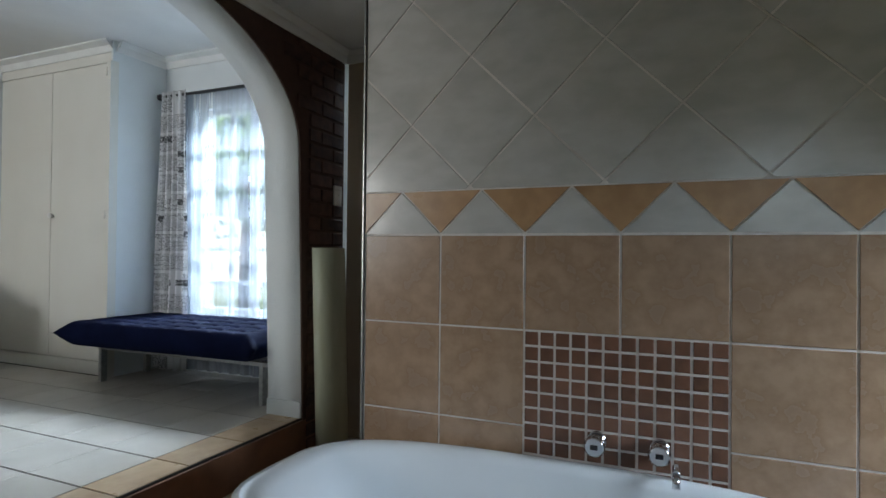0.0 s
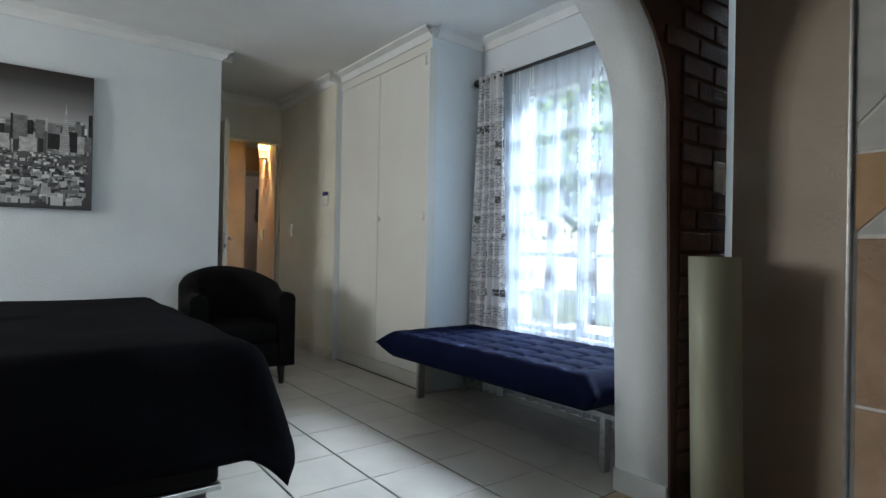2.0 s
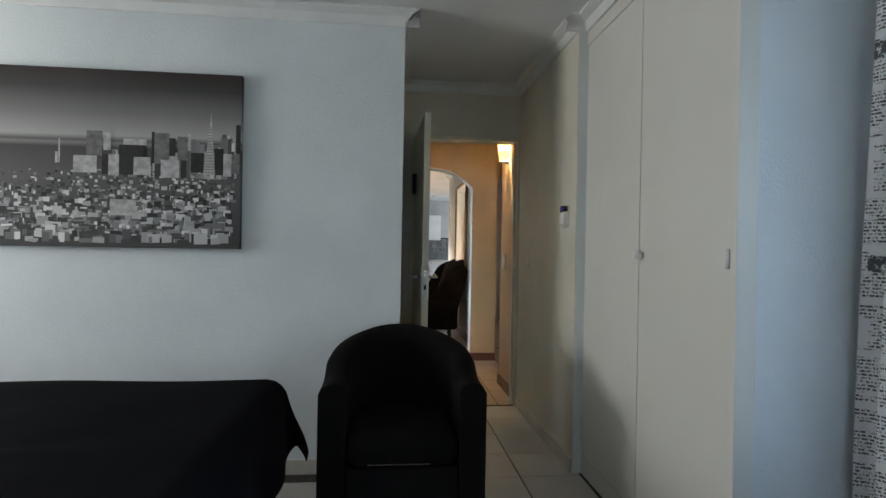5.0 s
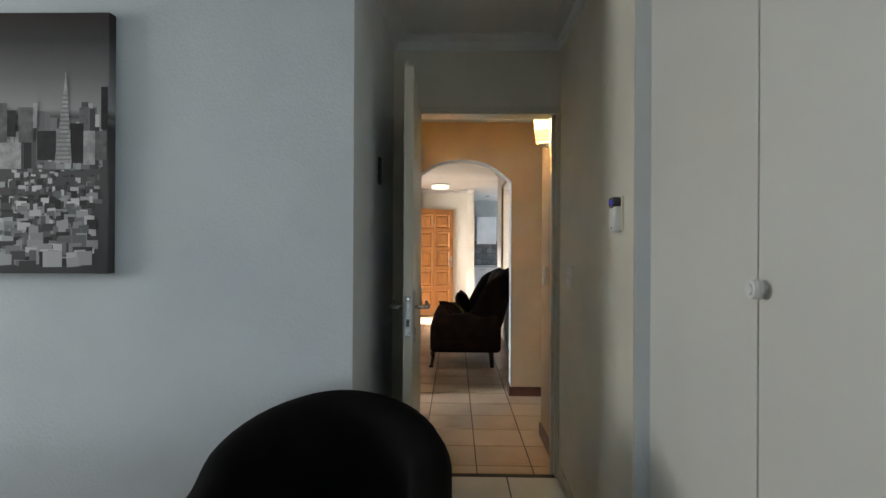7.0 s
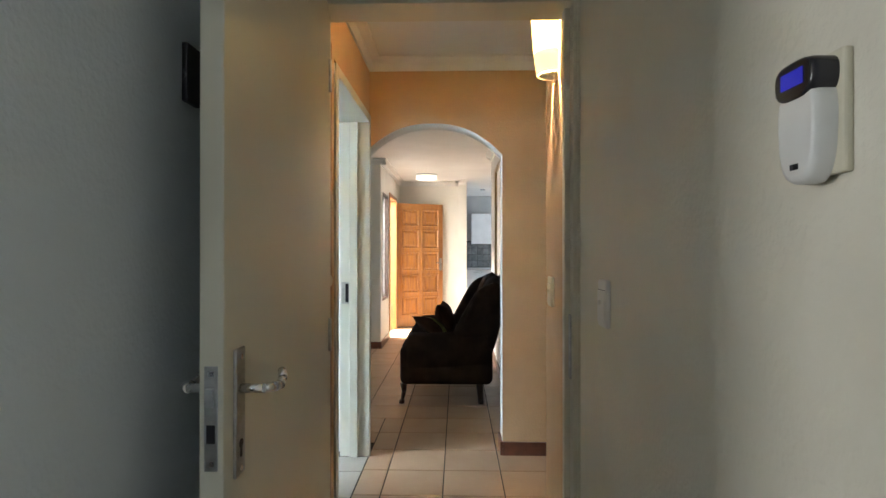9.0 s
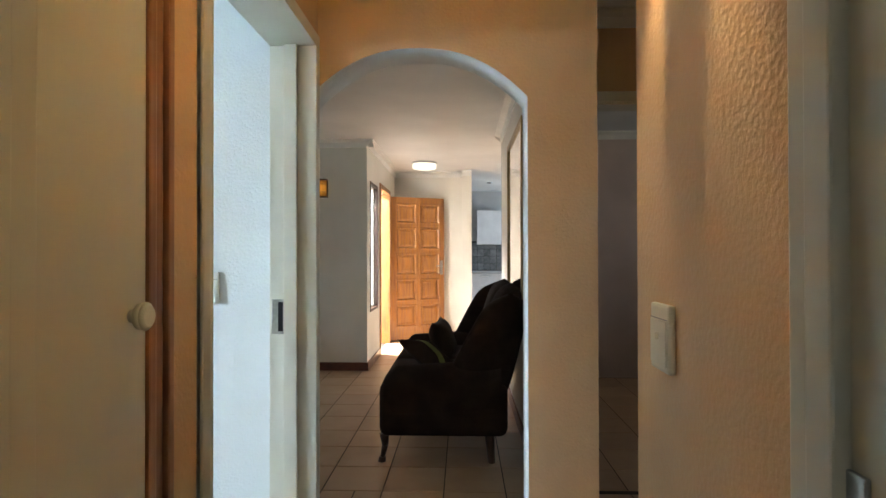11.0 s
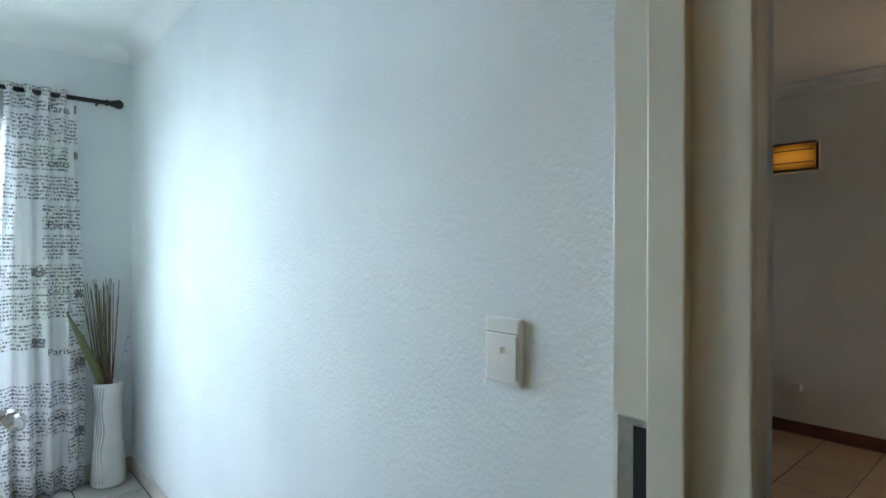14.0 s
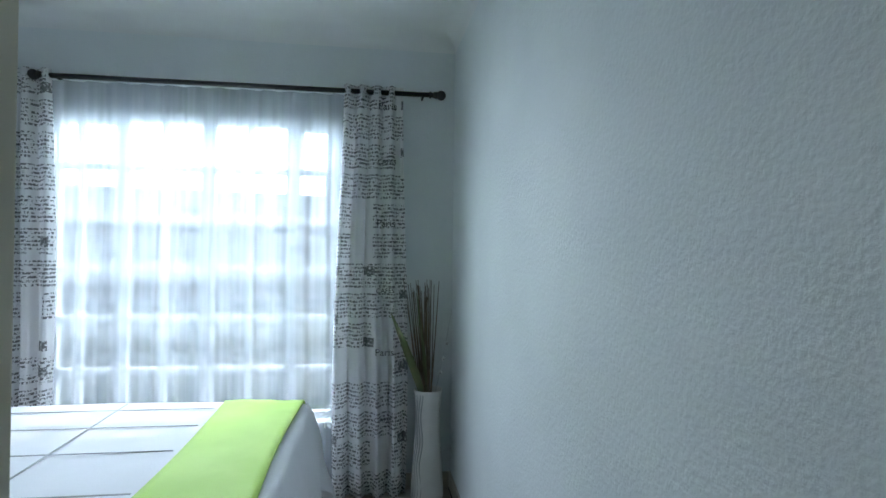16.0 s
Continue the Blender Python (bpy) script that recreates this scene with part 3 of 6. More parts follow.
# second bedroom
wall_with_holes("wall_second_right", "y", 8.07, 8.22, -1.62, 1.70, 0, ZC, [], WALL_WHITE, "white rough plastered wall with a light switch")
wall_with_holes("wall_second_window", "x", -1.62, -1.50, 5.2, 8.07, 0, ZC, [(6.03, 7.45, 0.38, 1.96)], WALL_WHITE, "white wall around the steel window")
wall_with_holes("wall_second_south", "y", 5.252, 5.30, -1.5, 1.70, 0, ZC, [], WALL_WHITE, "plain white wall")
# bath
wall_with_holes("wall_bath_tiled", "x", 2.062, 2.17, -1.9, 1.118, -0.203, 2.16, [], GROUT_LIGHT, "tile backing of the bath wall")
wall_with_holes("wall_bath_side", "x", 2.98, 3.1, -1.9, 1.80, -0.203, 2.16, [], WALL_BEIGE, "beige side wall of the bathroom")
wall_with_holes("wall_bath_south", "y", -2.02, -1.9, -1.7, 3.1, -0.203, 2.16, [(1.15, 2.02, 0.65, 1.35)], WALL_BEIGE, "plain bathroom wall")
wall_with_holes("wall_bath_west", "x", -1.7, -1.58, -1.9, 1.84, -0.203, 2.16, [(-1.3, -0.5, 1.2, 1.9)], WALL_BEIGE, "bathroom wall with a small window")
brick_wall = arch_wall("wall_brick", 1.828, 1.8385, -0.3, 2.98, -0.203, 2.159, 0.05, 2.61, 1.46, 0.66, MORTAR, "dark red face brick around the arch", lean=0.06, expo=2.15)

cornice("cornice_bedroom", [(-2.3, 5.13, 1.93, 5.13, 0, -1), (1.855, 5.055, 1.855, 6.33, 1, 0), (1.855, 6.33, 2.787, 6.33, 0, -1), (2.787, 5.055, 2.787, 6.33, -1, 0), (2.835, 3.70, 2.835, 5.055, -1, 0), (2.712, 5.055, 2.835, 5.055, 0, -1),
                            (2.835, 3.70, 3.27, 3.70, 0, -1), (3.27, 2.07, 3.27, 3.70, -1, 0), (-2.3, 2.07, 3.27, 2.07, 0, 1)], ZC)
cornice("cornice_hall", [(1.865, 8.04, 2.96, 8.04, 0, -1), (1.865, 6.456, 1.865, 8.04, 1, 0), (2.80, 6.456, 2.80, 7.05, -1, 0), (2.96, 8.68, 4.3, 8.68, 0, -1)], ZC)
cornice("cornice_lounge", [(-2.5, 11.72, 1.495, 11.72, 0, -1), (1.42, 11.645, 1.42, 14.1, 1, 0), (1.42, 14.1, 2.43, 14.1, 0, -1), (2.84, 8.22, 2.84, 11.53, -1, 0), (2.43, 13.92, 2.57, 13.92, 0, -1), (2.43, 13.92, 2.43, 14.1, -1, 0)], ZC)
cove("cornice_second", [(-1.5, 5.3, -1.5, 8.07, 1, 0), (-1.5, 8.07, 1.66, 8.07, 0, -1)], ZC, 0.09)
cornice("cornice_bath", [(1.95, 1.82, 2.98, 1.82, 0, -1), (2.98, -1.9, 2.98, 1.82, -1, 0)], 2.16, 0.07)
cornice("cornice_guest", [(2.96, 11.45, 6.1, 11.45, 0, -1)], ZC, 0.07)


def skirting(name, runs, material, h, t=0.012, label=""):
    bm = bmesh.new()
    for x0, y0, x1, y1, nx, ny in runs:
        xa, xb = sorted((x0, x1))
        ya, yb = sorted((y0, y1))
        if nx:
            xa, xb = sorted((x0, x0 + nx * t))
        else:
            ya, yb = sorted((y0, y0 + ny * t))
        box(bm, xa, xb, ya, yb, 0, h)
        box(bm, xa, xb, ya, yb, h, h + 0.002)
    return structure(name, bm, material, label, "skirting")


skirting("baseboard_bedroom", [(-2.3, 5.13, 1.855, 5.13, 0, -1), (1.855, 5.118, 1.855, 6.33, 1, 0), (2.787, 5.056, 2.787, 6.33, -1, 0)], TRIMTILE, 0.075, 0.01, "beige skirting tiles")
skirting("baseboard_arch", [(2.60, 1.84, 2.60, 2.07, -1, 0)], WALL_WHITE, 0.085, 0.012, "white skirting on the arch pier")
skirting("baseboard_hall", [(2.69, 8.04, 2.96, 8.04, 0, -1), (2.80, 6.456, 2.80, 7.05, -1, 0), (2.69, 8.03, 2.69, 8.22, -1, 0), (1.822, 8.05, 1.822, 8.22, 1, 0), (2.965, 8.68, 3.0, 8.68, 0, -1)], DARKSKIRT, 0.08, 0.014, "red-brown skirting")
skirting("baseboard_lounge", [(-2.5, 11.72, 1.42, 11.72, 0, -1), (1.42, 11.70, 1.42, 12.60, 1, 0), (2.84, 8.22, 2.84, 11.53, -1, 0), (1.42, 14.1, 2.43, 14.1, 0, -1)], DARKSKIRT, 0.085, 0.014, "dark red-brown skirting")
skirting("baseboard_second", [(-1.5, 5.3, -1.5, 8.07, 1, 0), (-1.5, 8.07, 1.62, 8.07, 0, -1)], TRIMTILE, 0.08, 0.01, "beige skirting tiles")


# ---- doors and frames ----
def door_frame(name, axis, face0, face1, a0, a1, h, material, label, flange=0.045):
    """Pressed steel frame: jamb lining with a rebate, and flanges on both faces; only jambs and head."""
    t = thing(name, label, "door frame", kind="structure")

    def piece(nm, p0, p1, q0, q1, z0, z1):
        if axis == "x":
            part(nm, RB(0.003, p0, p1, q0, q1, z0, z1), material, t)
        else:
            part(nm, RB(0.003, q0, q1, p0, p1, z0, z1), material, t)
    e, mid = 0.009, face0 + (face1 - face0) * 0.62
    for s, c in ((1, a0), (-1, a1)):
        lo, hi = sorted((c, c + s * 0.012))
        piece("jamb", face0 - e, face1 + e, lo, hi, 0, h - 0.012)
        lo, hi = sorted((c + s * 0.012, c + s * 0.03))
        piece("door_stop", face0 + (mid - face0) * 0.5, mid, lo, hi, 0, h - 0.012)
        lo, hi = sorted((c - 0.0005 * s, c - s * flange))
        piece("flange", face0 - e, face0 + 0.0 - 0.001, lo, hi, 0, h + flange)
        piece("flange", face1 + 0.001, face1 + e, lo, hi, 0, h + flange)
    piece("head", face0 - e, face1 + e, a0, a1, h - 0.012, h)
    piece("head_flange", face0 - e, face0 - 0.001, a0, a1, h + 0.0005, h + flange)
    piece("head_flange", face1 + 0.001, face1 + e, a0, a1, h + 0.0005, h + flange)
    return t


frame1 = door_frame("door_frame_1", "y", 6.33, 6.45, 1.97, 2.778, 2.035, DOORPAINT, "cream pressed steel frame of the bedroom door", 0.028)
part("strike_plate", RB(0.002, 2.760, 2.7655, 6.345, 6.375, 0.86, 1.06), STEEL, frame1, "dark steel strike plate")
frame2 = door_frame("door_frame_2", "x", 1.70, 1.865, 7.10, 8.00, 2.06, FRAMEPAINT, "cream pressed steel frame of the second bedroom", 0.038)
plate2 = part("strike_plate", RB(0.002, 1.700, 1.748, 7.984, 7.9885, 0.935, 1.068), STEEL, frame2, "worn steel strike plate")
part("strike_slot", B(1.726, 1.745, 7.9825, 7.9839, 0.945, 1.058), DARKPLASTIC, plate2, "dark latch slot")
door_frame("door_frame_3", "y", 8.68, 8.80, 3.06, 3.72, 2.0, FRAMEPAINT, "cream steel frame of the guest room door", 0.055)


def lever_handle(parent, x, y, z, side, long_axis=1.0):
    """Long backplate, curved lever and keyhole on a leaf in local coordinates: face at y, outward side (+1/-1)."""
    hd = part("handle_plate", RB(0.004, x - 0.022, x + 0.022, min(y, y + side * 0.006), max(y, y + side * 0.006), z - 0.15, z + 0.07), STEEL, parent, "brushed steel backplate")
    bm = bmesh.new()
    pts = [(x, y + side * 0.004, z), (x, y + side * 0.045, z), (x + 0.02 * long_axis, y + side * 0.058, z - 0.002), (x + 0.045 * long_axis, y + side * 0.060, z - 0.005),
           (x + 0.070 * long_axis, y + side * 0.058, z + 0.002), (x + 0.085 * long_axis, y + side * 0.052, z + 0.014)]
    for p, q in zip(pts, pts[1:]):
        cyl(bm, p, q, 0.009, 0.008, 12)
    part("lever", bm, CHROME, hd, "polished lever")
    bm = bmesh.new()
    cyl(bm, (x, y + side * 0.006, z - 0.095), (x, y + side * 0.0075, z - 0.095), 0.008, n=12)
    box(bm, x - 0.003, x + 0.003, min(y + side * 0.006, y + side * 0.0075), max(y + side * 0.006, y + side * 0.0075), z - 0.118, z - 0.095)
    part("keyhole", bm, DARKPLASTIC, hd)
    for zz in (z + 0.055, z - 0.138):
        bm = bmesh.new()
        cyl(bm, (x, y + side * 0.006, zz), (x, y + side * 0.008, zz), 0.005, n=10)
        part("screw", bm, CHROME, hd)


def flush_door(name, w, h, m, label, sides=(1, -1), hz=1.02):
    t = thing(name, label, "door", kind="structure")
    part("leaf", RB(0.003, 0, w, -0.02, 0.02, 0.008, h), DOORPAINT, t)
    for s in sides:
        lever_handle(t, w - 0.06, s * 0.02, hz, s, -1)
    lock = part("lock_forend", RB(0.001, w - 0.0005, w + 0.002, -0.011, 0.011, 0.90, 1.07), STEEL, t, "worn steel lock forend")
    for z0, z1 in ((0.945, 0.975),):
        part("lock_screw", RB(0.001, w + 0.0015, w + 0.003, -0.005, 0.005, 0.907, 0.917), CHROME, lock)
        part("lock_screw", RB(0.001, w + 0.0015, w + 0.003, -0.005, 0.005, 1.053, 1.063), CHROME, lock)
        part("bolt_slot", B(w + 0.0015, w + 0.0026, -0.007, 0.007, z0, z1), DARKPLASTIC, lock)
    part("latch", RB(0.001, w + 0.0021, w + 0.012, -0.006, 0.006, 1.005, 1.035), STEEL, lock)
    for z in (0.25, 1.0, 1.8):
        bm = bmesh.new()
        cyl(bm, (-0.006, 0.022, z - 0.05), (-0.006, 0.022, z + 0.05), 0.006, n=10)
        part("hinge", bm, STEEL, t)
    t.matrix_world = m
    return t


door1 = flush_door("door_1", 0.80, 2.02, pose(1.995, 6.31, 0, 0, 0, -90 + 1.2) , "open cream flush door of the bedroom with a steel lever")
bm = bmesh.new()
box(bm, 0.18, 0.26, -0.05, -0.0205, 1.58, 1.72)
bevel(bm, 0.008)
part("coat_hook", bm, DARKPLASTIC, door1, "dark hook plate on the door")
flush_door("door_2", 0.76, 2.03, pose(1.73, 7.16, 0, 0, 0, 169.3), "open grey-cream flush door of the second bedroom", hz=1.045)
# dark framed cupboard side and cream doors
cup = thing("built_in_cupboard", "tall cream built-in cupboard with two flush doors", "cupboard", (2.832, 4.38, 0))
part("carcass", B(0.026, 0.43, -0.665, 0.672, 0.1, 2.37), CUPBOARD, cup)
part("plinth", B(0.008, 0.43, -0.665, 0.672, 0.0, 0.098), CUPBOARD, cup)
part("side_panel", RB(0.003, -0.02, 0.435, -0.685, -0.667, 0.0, 2.449), WALL_WHITE, cup, "white painted side panel")
part("fascia", RB(0.003, 0.004, 0.03, -0.664, 0.672, 2.305, 2.449), CUPBOARD, cup)
part("stile", RB(0.004, -0.040, 0.0255, -0.69, -0.652, 0.0, 2.30), CUPBOARD, cup)
part("stile", RB(0.004, 0.008, 0.0255, 0.635, 0.672, 0.1, 2.30), CUPBOARD, cup)
for y0, y1, ky in ((-0.65, 0.022, -0.035), (0.028, 0.633, 0.9)):
    d = part("door", RB(0.003, 0.003, 0.0245, y0, y1, 0.105, 2.30), CUPBOARD, cup)
    if ky < 0.5:
        bm = bmesh.new()
        cyl(bm, (0.003, -0.006, 1.185), (-0.012, -0.006, 1.185), 0.011, 0.011, 16)
        cyl(bm, (-0.012, -0.006, 1.185), (-0.03, -0.006, 1.185), 0.021, 0.019, 20)
        cyl(bm, (-0.03, -0.006, 1.185), (-0.033, -0.006, 1.185), 0.012, 0.010, 16)
        part("knob", bm, PLASTIC, d, "round cream knob with a worn centre")
for z in (1.18, 2.22):
    bm = bmesh.new()
    cyl(bm, (-0.045, -0.655, z - 0.03), (-0.045, -0.655, z + 0.03), 0.007, n=10)
    part("hinge", bm, CUPBOARD, cup)
structure("pilaster_strip", RB(0.0005, 2.792, 2.95, 5.0525, 5.0545, 0, 2.44), WALL_WHITE, "narrow recessed strip beside the cupboard", "trim")


hallcup = thing("hall_cupboard", "cream flush cupboard door in a varnished wooden frame", "cupboard", (1.866, 6.66, 0))
hd = part("door", RB(0.003, 0.0, 0.018, -0.195, 0.168, 0.06, 2.10), DOORPAINT, hallcup)
bm = bmesh.new()
cyl(bm, (0.018, 0.125, 1.14), (0.032, 0.125, 1.14), 0.011, 0.012, 16)
cyl(bm, (0.032, 0.125, 1.14), (0.044, 0.125, 1.14), 0.022, 0.024, 20)
cyl(bm, (0.044, 0.125, 1.14), (0.050, 0.125, 1.14), 0.024, 0.017, 20)
part("knob", bm, CREAMPLASTIC, hd, "round cream knob")
part("plinth", RB(0.003, 0.0, 0.012, -0.195, 0.168, 0.0, 0.056), DARKSKIRT, hallcup)
for y0, y1, x1 in ((0.171, 0.197, 0.022), (0.200, 0.236, 0.012), (0.239, 0.262, 0.020)):
    part("frame_strip", RB(0.005, 0.0, x1, y0, y1, 0.0, 2.13), CUPWOOD, hallcup, "brown varnished strip")
part("frame_head", RB(0.004, 0.0, 0.018, -0.195, 0.169, 2.104, 2.13), CUPWOOD, hallcup)


# ---- windows ----
def paned_window(name, x0, x1, ys, zs, label, y_fat=(), openers=()):
    """Steel cottage window in a wall along y: bars at the given ys and zs, a pane in each field."""
    t = thing(name, label, "window", kind="structure")
    xm = (x0 + x1) / 2
    f = 0.035
    y0, y1, z0, z1 = ys[0], ys[-1], zs[0], zs[-1]
    for a, b, c, d in ((y0, y0 + f, z0, z1), (y1 - f, y1, z0, z1), (y0 + f, y1 - f, z0, z0 + f), (y0 + f, y1 - f, z1 - f, z1)):
        part("frame", RB(0.004, x0, x1, a, b, c, d), WINPAINT, t)
    for y in ys[1:-1]:
        w = 0.034 if y in y_fat else 0.017
        part("mullion", RB(0.003, xm - 0.016, xm + 0.016, y - w, y + w, z0 + f, z1 - f), WINPAINT, t)
    for z in zs[1:-1]:
        part("glazing_bar", RB(0.003, xm - 0.013, xm + 0.013, y0 + f, y1 - f, z - 0.017, z + 0.017), WINPAINT, t)
    for a, b in zip(ys, ys[1:]):
        for c, d in zip(zs, zs[1:]):
            p = part("pane", B(xm - 0.002, xm + 0.002, a + 0.008, b - 0.008, c + 0.008, d - 0.008), GLASS, t)
            p.visible_shadow = False
    return t


paned_window("window_1", 3.33, 3.39, [2.12, 2.38, 2.62, 2.86, 3.08, 3.40], [0.45, 0.68, 0.94, 1.21, 1.48, 1.75, 2.02], "white glazed garden door with small panes", (2.86,))
win2 = paned_window("window_2", -1.59, -1.54, [6.03, 6.16, 6.36, 6.565, 6.78, 6.99, 7.21, 7.45], [0.38, 0.64, 0.91, 1.17, 1.43, 1.69, 1.96], "white steel window with burglar bars", (6.36, 6.78, 7.21))
for y0, y1 in ((6.05, 6.34), (7.24, 7.44)):
    for a, b, c, d in ((y0, y0 + 0.02, 1.70, 1.93), (y1 - 0.02, y1, 1.70, 1.93), (y0, y1, 1.915, 1.935), (y0, y1, 1.695, 1.715)):
        part("fanlight_frame", RB(0.003, -1.62, -1.60, a, b, c, d), WINPAINT, win2)
part("sill", RB(0.006, -1.54, -1.46, 6.0, 7.48, 0.345, 0.378), WINPAINT, win2)
paned_window("window_3", 1.34, 1.38, [11.92, 12.40], [0.62, 2.02], "tall narrow side window by the front door")
# out of view, goes with the added kitchen fill lamp
paned_window("window_4", 4.44, 4.48, [14.7, 15.2, 15.7], [1.2, 2.0], "unseen kitchen window added for the fill lamp")
paned_window("window_7", -2.41, -2.37, [3.6, 4.2, 4.8], [0.95, 1.5, 2.05], "bedroom side window behind the bed")
# unseen, added only to hold the lounge fill lamp
paned_window("window_5", -2.58, -2.54, [9.2, 10.0, 10.8], [0.9, 2.0], "unseen window added for the lounge fill lamp")
paned_window("window_8", 6.13, 6.17, [9.5, 10.0, 10.5], [1.0, 1.5, 2.0], "guest room window")
paned_window("window_6", -1.66, -1.62, [-1.3, -0.9, -0.5], [1.2, 1.9], "small bathroom window")


def drape(x, y0, y1, z0, z1, folds, amp, seed, flare=0.15):
    rng = random.Random(seed)
    ph = [rng.uniform(0, 6.28) for _ in range(4)]
    bm = bmesh.new()
    ym = (y0 + y1) / 2

    def fn(u, v):
        z = z1 + (z0 - z1) * v
        a = u * folds * 2 * math.pi
        y = ym + (y0 - ym + (y1 - y0) * u) * (1 + flare * (v - 0.3)) + 0.012 * math.sin(v * 5 + ph[0] + u * 3)
        d = amp * (0.75 + 0.4 * v) * (math.sin(a + ph[1] + 0.5 * math.sin(v * 3 + ph[2])) + 0.3 * math.sin(2.3 * a + ph[3] + v * 2))
        return (x + d, y, z)
    grid(bm, int(folds * 14) + 2, 26, fn)
    return bm


def curtain_rod(name, x, y0, y1, z, wall_x, label, ends=(True, True)):
    t = thing(name, label, "curtain rod")
    bm = bmesh.new()
    cyl(bm, (x, y0, z), (x, y1, z), 0.0125, n=14)
    part("rod", bm, ROD, t)
    for yy, s, on in ((y0, -1, ends[0]), (y1, 1, ends[1])):
        if on:
            bm = bmesh.new()
            cyl(bm, (x, yy - s * 0.05, z), (x, yy - s * 0.04, z), 0.018, n=14)
            bmesh.ops.create_uvsphere(bm, u_segments=16, v_segments=10, radius=0.026, matrix=Matrix.Translation((x, yy + s * 0.012, z)))
            cyl(bm, (x, yy - s * 0.03, z), (x, yy - s * 0.01, z), 0.015, 0.02, n=14)
            part("finial", bm, ROD, t)
        bm = bmesh.new()
        cyl(bm, (x, yy - s * 0.08, z), (wall_x, yy - s * 0.08, z), 0.007, n=8)
        part("bracket", bm, ROD, t)
    return t


def lettering(words, size, m, material, parent, name="printed_word", depth=0.0004):
    cu = bpy.data.curves.new(name, "FONT")
    cu.body, cu.size, cu.extrude, cu.align_x = words, size, depth, "CENTER"
    cu.materials.append(material)
    o = new(name, cu)
    o.parent = parent
    o.matrix_local = m
    return o


INK = mat("black_print_ink", (0.03, 0.03, 0.033), 0.8)
GREYINK = mat("grey_print_ink", (0.25, 0.25, 0.26), 0.8)
curtain_rod("curtain_rod", 3.195, 2.10, 3.66, 2.13, 3.27, "black iron curtain rod over the garden door", (False, True))
c1 = thing("printed_curtain", "white cotton curtain printed with black newspaper text", "curtain")
part("cloth", drape(3.185, 3.36, 3.66, 0.01, 2.16, 4.5, 0.022, 3), PRINT1, c1, solid=0.002)
s1 = thing("sheer_curtain", "white translucent voile curtain over the garden door", "curtain")
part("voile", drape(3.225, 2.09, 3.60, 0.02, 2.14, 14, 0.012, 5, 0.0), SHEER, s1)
curtain_rod("curtain_rod", -1.405, 6.02, 7.97, 2.10, -1.5, "black iron curtain rod over the bedroom window")
c2 = thing("printed_curtain", "white cotton curtain printed with French script, hanging open", "curtain", group="script curtains")
part("cloth", drape(-1.40, 7.46, 7.80, 0.01, 2.13, 4.0, 0.026, 8), PRINT2, c2, solid=0.002)
for z, words, size in ((2.00, "Paris", 0.05), (1.72, "CAFES", 0.034), (1.40, "Paris", 0.05), (1.06, "CAFES", 0.034), (0.74, "Paris", 0.05), (0.40, "CAFES", 0.034)):
    lettering(words, size, Matrix.Translation((-1.358, 7.70, z)) @ pose(0, 0, 0, 90, 0, 90), INK, c2)
c3 = thing("printed_curtain", "white cotton curtain printed with French script, drawn back", "curtain", group="script curtains")
part("cloth", drape(-1.40, 5.78, 6.10, 0.01, 2.13, 4.0, 0.026, 11), PRINT2, c3, solid=0.002)
s2 = thing("sheer_curtain", "white translucent voile curtain over the bedroom window", "curtain")
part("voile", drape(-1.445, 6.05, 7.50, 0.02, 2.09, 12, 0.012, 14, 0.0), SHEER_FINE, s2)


# ---- bathroom ----
bath_tiles = structure("wall_bath_face", B(2.0590, 2.0615, -1.9, 1.118, -0.2, 2.155), GROUT_LIGHT, "brown and pale glazed bath wall tiles with a mosaic panel", "tiled wall")
TW, TH = 0.338, 0.351


def wall_tile(nm, y, z, sy, sz, material, th=0.004):
    m = Matrix.Translation((2.059, y, z)) @ Matrix(((0, 0, -1, 0), (-1, 0, 0, 0), (0, 1, 0, 0), (0, 0, 0, 1)))
    return tile_piece(nm, sy, sz, th, material, bath_tiles, m)


GAP = 0.007
for j in range(4):
    z1 = 0.994 - j * TH
    z0 = max(-0.2, z1 - TH)
    for i in range(9):
        y1 = 1.114 - i * TW
        y0 = max(-1.9, y1 - TW)
        if j >= 1 and i in (2, 3):
            continue
        if z1 - z0 > 0.03 and y1 - y0 > 0.03:
            wall_tile("tile", (y0 + y1) / 2, (z0 + z1) / 2, y1 - y0 - GAP, z1 - z0 - GAP, TILE_WALL)
MP = TW * 2 / 12
for i in range(12):
    for j in range(15):
        wall_tile("mosaic_tile", 0.438 - (i + 0.5) * MP, 0.643 - (j + 0.5) * MP, MP - 0.009, MP - 0.009, MOSAIC, 0.004)


def prism(nm, pts, material, parent, th=0.004):
    """A flat tile of any convex outline on the bath wall: pts (y, z)."""
    bm = bmesh.new()
    a = [bm.verts.new((2.059, y, z)) for y, z in pts]
    b = [bm.verts.new((2.059 - th, y, z)) for y, z in pts]
    for i in range(len(pts)):
        j = (i + 1) % len(pts)
        bm.faces.new((a[i], a[j], b[j], b[i]))
    bm.faces.new(b)
    return part(nm, bm, material, parent)


